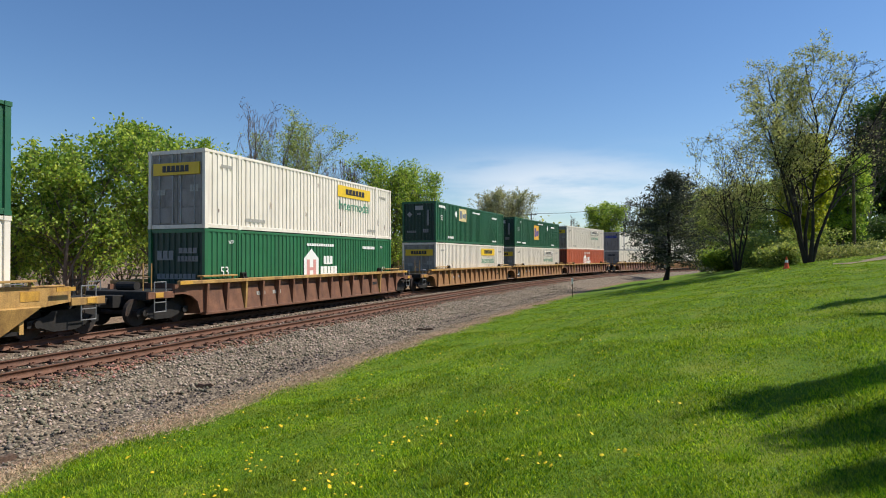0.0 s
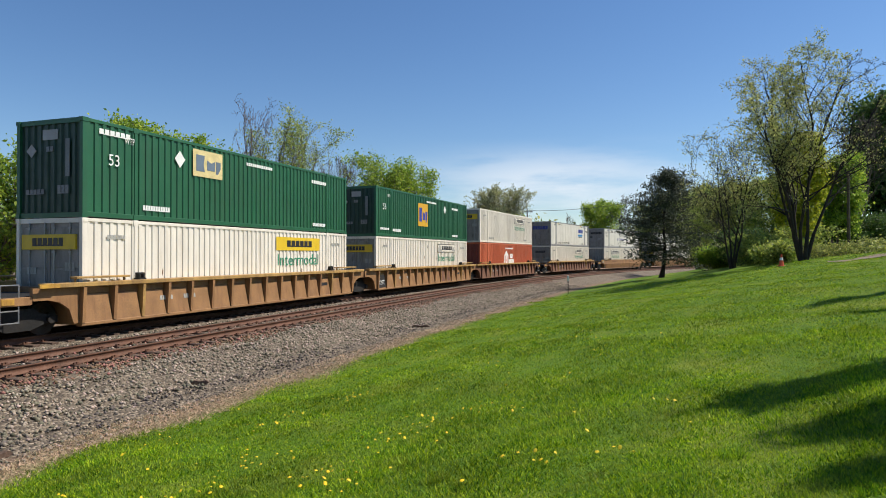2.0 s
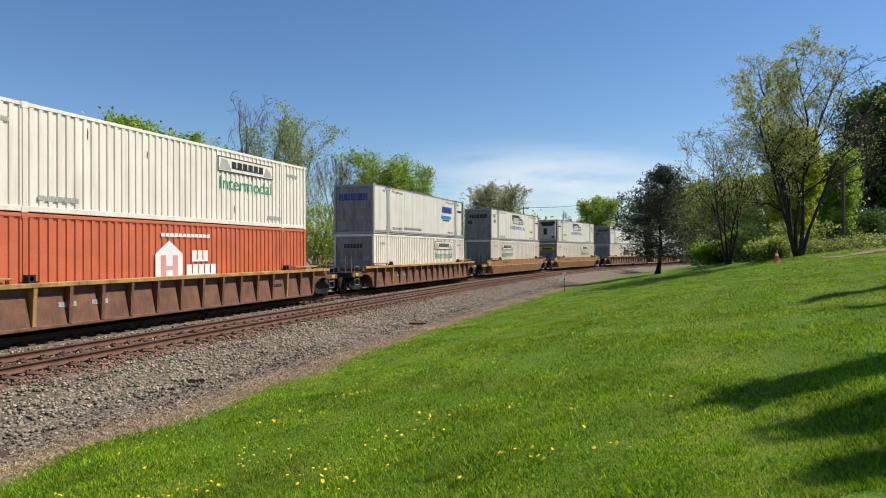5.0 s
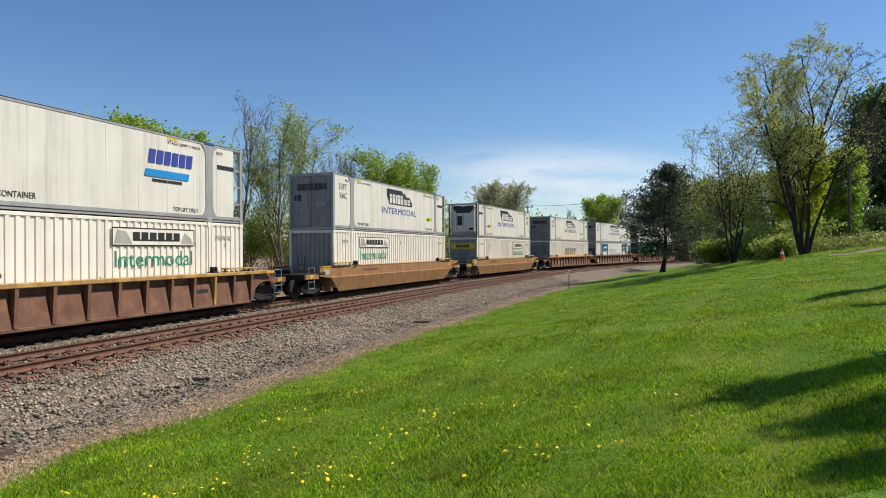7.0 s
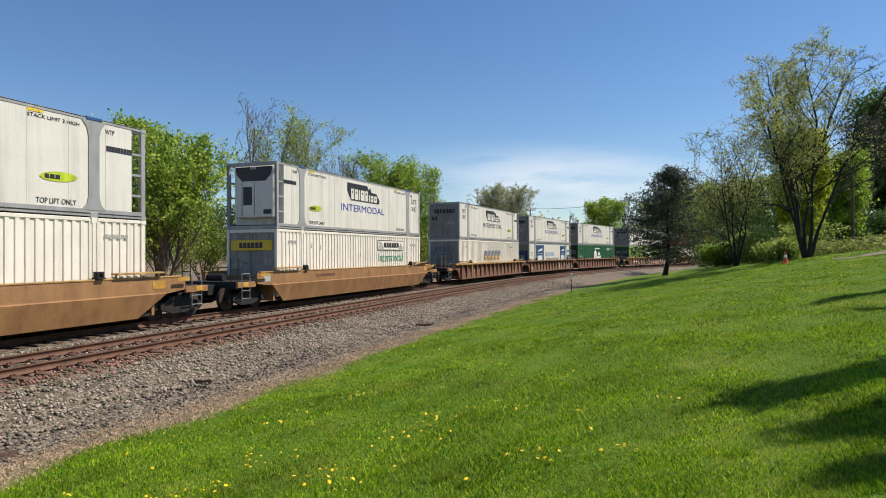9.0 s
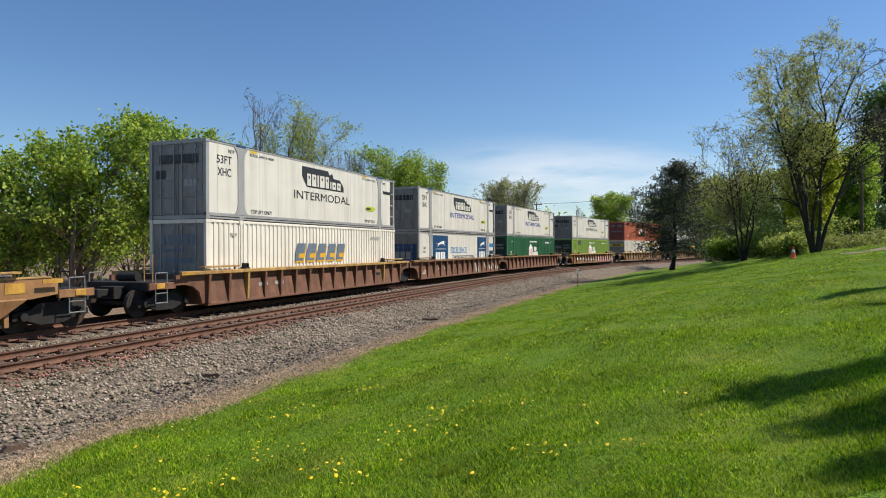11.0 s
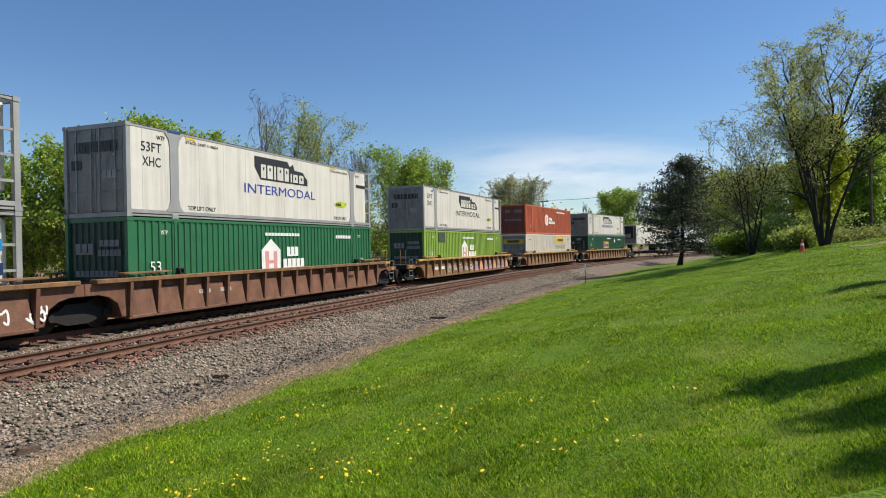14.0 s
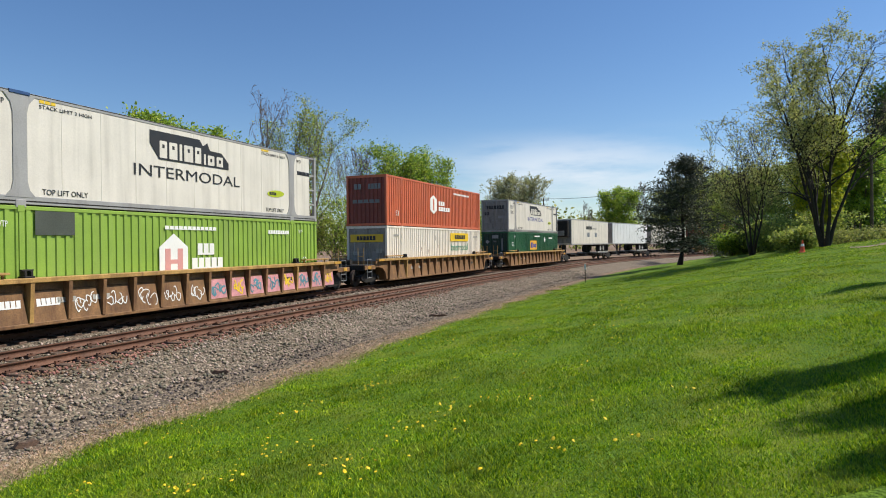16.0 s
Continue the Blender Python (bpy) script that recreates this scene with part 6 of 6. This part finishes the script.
def build_train():
    W = "well_car"
    ribbed = "ribbed well car of weathered brown steel on the far track"
    orange = "ribbed well car of faded orange-yellow steel on the far track"
    smooth = "smooth-sided tan well car on the far track"
    well_car(-1, "yellow", "yellow", True, label=smooth)
    well_car(0, "brown", "yellow", label=ribbed)
    well_car(1, "plain_tan", "yellow", rear="joint", label=orange)
    well_car(2, "plain_tan", "yellow", front="joint_only", rear="joint", label=orange, deco=dark_plate)
    well_car(3, "brown", "yellow", front="joint_only", label=ribbed)
    well_car(4, "brown", "yellow", label=ribbed)
    well_car(5, "plain_tan", "yellow", True, label=smooth)
    well_car(6, "plain_tan", "yellow", True, label=smooth)
    well_car(7, "brown", "yellow", rear="joint", label=ribbed)
    well_car(8, "brown", "tan", front="joint_only", rear="joint", label=ribbed, deco=scrawl)
    well_car(9, "brown", "tan", front="joint_only", label=ribbed)
    well_car(10, "tan", "yellow", label="ribbed orange well car with painted graffiti", deco=graffiti)
    well_car(11, "tan", "yellow", label=orange)
    well_car(12, "tan", "yellow", label=orange)
    cream = "cream corrugated container with a company panel, on the train"
    cold = "white smooth-sided refrigerated container with grey posts"
    container("cream corrugated container low in its well car", "cream", -1, 0)
    container("dark green corrugated container stacked on a cream one", "darkgreen", -1, 1, lead="wall")
    container("green corrugated container with a white house emblem", "green", 0, 0, lead="wall", deco=lambda c: (house_emblem(c), small_marks(c)))
    container("cream corrugated container with a yellow panel, stacked on green", "cream", 0, 1, deco=panel_livery())
    container(cream, "cream", 1, 0, deco=panel_livery())
    container("dark green corrugated container with a pale square panel", "darkgreen", 1, 1, lead="wall", deco=square_livery("ink_panel", "ink_slate", (-3.5, -1.9, 1.72, 2.68)))
    container(cream, "cream", 2, 0, deco=panel_livery(3.45, True))
    container("dark green corrugated container with an orange square panel", "darkgreen", 2, 1, lead="wall", deco=square_livery("ink_gold", "ink_blue", (-1.88, -0.22, 0.83, 2.36)))
    container("orange-red corrugated container with a white emblem", "orange", 3, 0, lead="wall", deco=house_emblem)
    container("cream corrugated container stacked on an orange-red one", "cream", 3, 1, deco=panel_livery(3.55, True))
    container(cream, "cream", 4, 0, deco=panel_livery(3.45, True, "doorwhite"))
    container("white smooth-sided container with a blue company mark", "white", 4, 1, "smooth", deco=blue_mark)
    container(cream, "cream", 5, 0, lead="wall", deco=panel_livery(-3.5, True, ""))
    container(cold, "white", 5, 1, "smooth", deco=cold_livery())
    container(cream, "cream", 6, 0, deco=panel_livery(3.55, True))
    container(cold, "white", 6, 1, "smooth", lead="cooler", deco=cold_livery(flip=-1))
    container("cream corrugated container with slanted slate letters", "cream", 7, 0, deco=slant_letters)
    container(cold, "white", 7, 1, "smooth", deco=cold_livery("ink_black"))
    container("white container with blue sea panels and a slogan", "white", 8, 0, "smooth", deco=sea_panels)
    container(cold, "white", 8, 1, "smooth", deco=cold_livery())
    container("green corrugated container with a white house emblem", "green", 9, 0, lead="wall", deco=lambda c: (house_emblem(c), small_marks(c)))
    container(cold, "white", 9, 1, "smooth", deco=cold_livery())
    container("lime green corrugated container with a white house emblem", "lime", 10, 0, lead="wall", deco=lambda c: (house_emblem(c), small_marks(c), panel(c, -5.72, -4.55, 2.15, 2.78, "grey_patch", "patch", label="dark grey patch")))
    container(cold, "white", 10, 1, "smooth", deco=cold_livery("ink_black"))
    container(cream, "cream", 11, 0, deco=panel_livery())
    container("orange-red corrugated container stacked on a cream one", "orange", 11, 1, lead="wall", deco=red_emblem)
    container("dark green corrugated container low in its well car", "darkgreen", 12, 0, lead="wall", deco=square_livery("ink_gold", "ink_blue", (-1.85, 0.3, 1.2, 2.1)))
    container(cold, "white", 12, 1, "smooth", deco=cold_livery())
    trailer(13, "white", "white box trailer with a dark cooling unit, riding on the train", True)
    trailer(14, "silver", "silver box trailer riding on the train")
    trailer(15, "white", "white box trailer riding on the train")
    well_car(16, "tan", "yellow", label=orange)
    container("dark green corrugated container low in its well car", "darkgreen", 16, 0, lead="wall")
    container("orange-red corrugated container stacked on a dark green one", "orange", 16, 1, lead="wall")


def red_emblem(c):
    x, z = -1.3, 1.15
    p = part("emblem", slab(bmesh.new(), [(x - 0.55, z), (x, z - 0.25), (x + 0.55, z), (x + 0.55, z + 0.75), (x, z + 1.0), (x - 0.55, z + 0.75)], -HALF - 0.008, -HALF - 0.002), M["ink_white"], c, "white six-sided emblem")
    part("emblem_bar", boxes((x - 0.1, x + 0.1, -HALF - 0.013, -HALF - 0.008, z, z + 0.75)), M["orange"], p)
    bars(c, -0.4, 0.7, 1.52, 1.8, 1, "ink_white", name="company_name", cuts=3)
    bars(c, -0.4, 1.66, 1.15, 1.42, 1, "ink_white", name="company_name", cuts=5)
    bars(c, 2.4, 5.6, 2.42, 2.54, 1, "ink_white", cuts=12)
    fitted(c, "53", -6.9, -6.5, 0.6, 0.9, "ink_white")
    for y0, y1, z0, z1, n in ((-0.95, -0.1, 2.1, 2.4, 4), (0.3, 0.8, 2.1, 2.4, 2), (-0.9, 0.9, 1.3, 1.5, 5)):
        bars_end(c, y0, y1, z0, z1, n)


def dark_plate(car):
    plate_on(car, -7.7, "black", "dark stencilled plate")
    on_plate(car, letters(car, "125T", 0, 0, 0.34, "ink_white", 0), -7.7, 0.62)
    on_plate(car, letters(car, "53", 0, 0, 0.36, "ink_black", 0), 6.6, 0.75)
    for x, ink in ((2.2, "brown"), (3.3, "brown")):
        plate_on(car, x, ink, "rust-brown patched panel", 0.3)


LEAN = math.atan2(0.1, 0.8)


def on_plate(car, ob, x, z, out=0.006):
    """Lays a flat piece on the leaning plate."""
    y = -1.53 + 0.1 * (z - 0.3) / 0.8 - out
    ob.matrix_basis = Matrix.Translation((x, y, z)) @ Matrix.Rotation(-LEAN, 4, "X")
    return ob


def plate_on(car, x, ink, label="", half=0.44, tall=0.36, name="stencil_plate", z=0.7, out=0.004):
    return on_plate(car, part(name, boxes((-half, half, -0.002, 0.002, -tall, tall)), M[ink], car, label), x, z, out)


def strokes(rng, count, r):
    """Looping lines of spray paint, side by side like letters."""
    bm = bmesh.new()
    for j in range(count):
        x, z = -0.3 + 0.6 * (j + 0.5) / count + rng.uniform(-0.05, 0.05), rng.uniform(-0.12, 0.12)
        w, h = rng.uniform(0.08, 0.15), rng.uniform(0.12, 0.2)
        start, sweep_by = rng.uniform(0, math.tau), rng.choice((-1, 1)) * rng.uniform(3.0, 5.6)
        old = None
        for i in range(8):
            a = start + sweep_by * i / 7
            p = (x + w * math.cos(a), 0, z + h * math.sin(a) + 0.04 * math.sin(2.3 * a))
            if old:
                tube(bm, old, p, r, 4)
            old = p
    bmesh.ops.scale(bm, vec=(1, 0.15, 1), verts=bm.verts)
    return bm


def scrawl(car):
    rng = random.Random(8)
    for i in range(4):
        on_plate(car, part("scrawl", strokes(rng, 4, 0.03), M["ink_white"], car), 5.0 + i * 1.1, 0.7)
    plate_on(car, 2.75, "ink_pale", "grey-green sprayed patch", 0.42)
    on_plate(car, letters(car, "125T", 0, 0, 0.34, "cream", 0), -7.7, 0.65)


def graffiti(car):
    rng = random.Random(9)
    for i in range(13):
        x = -4.4 + i * 1.1
        if i >= 5:
            plate_on(car, x, "graffiti_pink", "", 0.42, 0.34, "graffiti")
        on_plate(car, part("graffiti", strokes(rng, 5, 0.014 if i < 5 else 0.03), M["ink_white" if i < 5 else ("graffiti_teal" if i % 3 else "ink_yellow")], car), x, 0.7, 0.012)
    for x in (-6.6, -5.5):
        on_plate(car, part("marking", comb(-0.35, 0.35, -0.1, 0.1, 5, 0.0), M["ink_white"], car), x, 0.8)


def trailer(k, paint, label, cooled=False):
    """Road trailer on a low spine car."""
    car = empty("spine_car", "low dark spine car carrying a road trailer", "flat car", "spine cars of the train")
    part("spine", boxes((-8.9, 8.9, -0.35, 0.35, 0.5, 0.95), bevel=0.02), M["black"], car)
    part("front_platform", boxes((-8.0, -6.4, -1.3, 1.3, 0.82, 0.94), bevel=0.01), M["black"], car)
    part("wheel_platform", boxes((2.6, 7.6, -1.42, 1.42, 0.86, 0.98), (2.6, 7.6, -1.46, -1.4, 0.94, 1.1), bevel=0.01), M["greypost"], car, "grey plate under the trailer's wheels")
    for x in (-6.0, -2.0, 2.0):
        part("crossbearer", boxes((x - 0.15, x + 0.15, -1.25, 1.25, 0.62, 0.82), bevel=0.01), M["black"], car)
    part("hitch", boxes((-7.4, -7.0, -0.4, 0.4, 0.95, 2.0), bevel=0.03), M["black"], car)
    bogie(car, -8.9)
    MOVERS.append((car, k, 0.0))
    t = empty("semi_trailer", label, "trailer", "trailers on the train")
    part("box", boxes((-7.6, 8.07, -1.29, 1.29, 2.05, 5.1), bevel=0.03), M[paint], t)
    for i in range(12):
        x = -6.9 + i * 1.3
        shared("seam", in_paint("trailer_seam", lambda: boxes((-0.012, 0.012, -1.294, -1.288, 2.2, 4.95)), M["greypost"]), M["greypost"], t, at=Matrix.Translation((x, 0, 0)))
    part("top_rail", boxes((-7.61, 8.08, -1.3, -1.24, 5.0, 5.12), (-7.61, 8.08, 1.24, 1.3, 5.0, 5.12)), M["greypost"], t)
    part("bottom_rail", boxes((-7.61, 8.08, -1.3, -1.24, 2.0, 2.14), (-7.61, 8.08, 1.24, 1.3, 2.0, 2.14)), M["greypost"], t)
    # nose in the same white with end shade in its colour
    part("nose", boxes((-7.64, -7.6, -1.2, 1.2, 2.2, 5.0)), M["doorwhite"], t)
    if cooled:
        unit = part("cooling_unit", boxes((-8.2, -7.64, -1.0, 1.0, 3.0, 4.9), bevel=0.08), M["black"], t, "dark cooling unit")
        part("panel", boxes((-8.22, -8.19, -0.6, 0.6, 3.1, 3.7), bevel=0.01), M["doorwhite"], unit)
    if paint == "white":
        bars(t, -1.9, 0.6, 3.95, 4.35, 1, "ink_black", -1.30, "company_name", 6)
        bars(t, 0.7, 2.6, 3.98, 4.16, 1, "ink_pale", -1.30, "company_name", 8)
        for x in (-1.4, 1.8):
            bars(t, x, x + 0.9, 3.0, 3.55, 2, "ink_slate", -1.30, "marking", 3)
    part("slider_frame", boxes((3.6, 7.4, -0.6, 0.6, 1.75, 2.05), bevel=0.02), M["black"], t)
    for x in (4.6, 5.9):
        w = tube(bmesh.new(), (x, -1.22, 1.48), (x, -0.7, 1.48), 0.5, 18)
        tube(w, (x, 0.7, 1.48), (x, 1.22, 1.48), 0.5, 18)
        wheel = part("wheel", w, M["black"], t)
        part("rim", tube(bmesh.new(), (x, -1.23, 1.48), (x, -1.2, 1.48), 0.28, 14), M["greypost"], wheel)
    for y in (-0.82, 0.82):
        part("landing_leg", boxes((-4.6, -4.45, y - 0.08, y + 0.08, 1.2, 2.05)), M["black"], t)
    part("mud_flap", boxes((6.6, 6.63, -1.2, -0.65, 1.15, 1.85), (6.6, 6.63, 0.65, 1.2, 1.15, 1.85)), M["black"], t)
    MOVERS.append((t, k, 0.0))


M["silver"] = surface("bare_aluminium_panel", (0.74, 0.75, 0.76), 0.42, 0.1, vary=0.06, dirt=GRIME, dirt_amount=0.3, streak=10)
M["badge_lime"] = surface("yellow_lime_badge", (0.42, 0.50, 0.02), 0.5, vary=0.25, blotch=3)
M["steel"] = surface("galvanised_rod", (0.30, 0.30, 0.30), 0.5, 0.6, vary=0.15)
# green darkened to deepen end-wall shade; on lime boxes a green of its own
M["end_green"] = surface("shade_dark_green_end_paint", (0.010, 0.042, 0.026), 0.5, vary=0.15, dirt=(0.02, 0.03, 0.02), dirt_amount=0.5, streak=5)
# the orange-red side colour darkened to carry the end wall's shade
M["end_red"] = surface("shade_dark_red_end_paint", (0.22, 0.045, 0.03), 0.55, vary=0.15, dirt=(0.07, 0.03, 0.02), dirt_amount=0.6, streak=5)
# end markings dimmed to grey, shade included in the colour
M["end_grey"] = surface("shade_greyed_stencil", (0.19, 0.20, 0.20), 0.6, vary=0.2)
M["emblem_red"] = surface("faded_red", (0.62, 0.30, 0.27), 0.5, vary=0.1)
M["ink_pale"] = surface("faded_grey_lettering", (0.36, 0.35, 0.31), 0.6, vary=0.15)
M["ink_panel"] = surface("pale_yellow_panel", (0.68, 0.55, 0.26), 0.5, vary=0.15, blotch=3)
M["ink_gold"] = surface("golden_panel", (0.66, 0.36, 0.02), 0.5, vary=0.08)
M["ink_slate"] = surface("slate_lettering", (0.13, 0.17, 0.22), 0.5, vary=0.1)
M["ink_deep"] = surface("navy_lettering", (0.01, 0.03, 0.09), 0.5, vary=0.1)
M["block_blue"] = surface("blue_block_paint", (0.02, 0.07, 0.20), 0.5, vary=0.15)
M["grey_patch"] = surface("dark_patch", (0.06, 0.07, 0.055), 0.6, vary=0.2)
M["graffiti_pink"] = surface("pink_spray", (0.55, 0.25, 0.26), 0.6, vary=0.2, blotch=4)
M["graffiti_teal"] = surface("teal_spray", (0.08, 0.22, 0.26), 0.6, vary=0.2)
build_train()

# ---------------------------------------------------------------- what moves


def motions():
    times = [0.0, 0.1] + [0.5 * i for i in range(1, 32)] + [15.9, 16.0]
    for thing, k, up in MOVERS:
        rows = []
        for t in times:
            p, yaw = place_on_line(START[k] - SPEED * t - GAIN * t * t / 2)
            rows.append((t, Matrix.Translation((p[0], p[1], up)) @ Matrix.Rotation(yaw, 4, "Z")))
        walk(thing, rows)
    # wheels roll with the car's way along the rail
    for wheel, d in WHEELS:
        rows = []
        for i in range(481):
            t = i / 30
            turn = -(SPEED * t + GAIN * t * t / 2) / 0.46
            rows.append((t, Matrix.Translation((d, 0, 0.46)) @ Matrix.Rotation(turn, 4, "Y")))
        walk(wheel, rows)


motions()
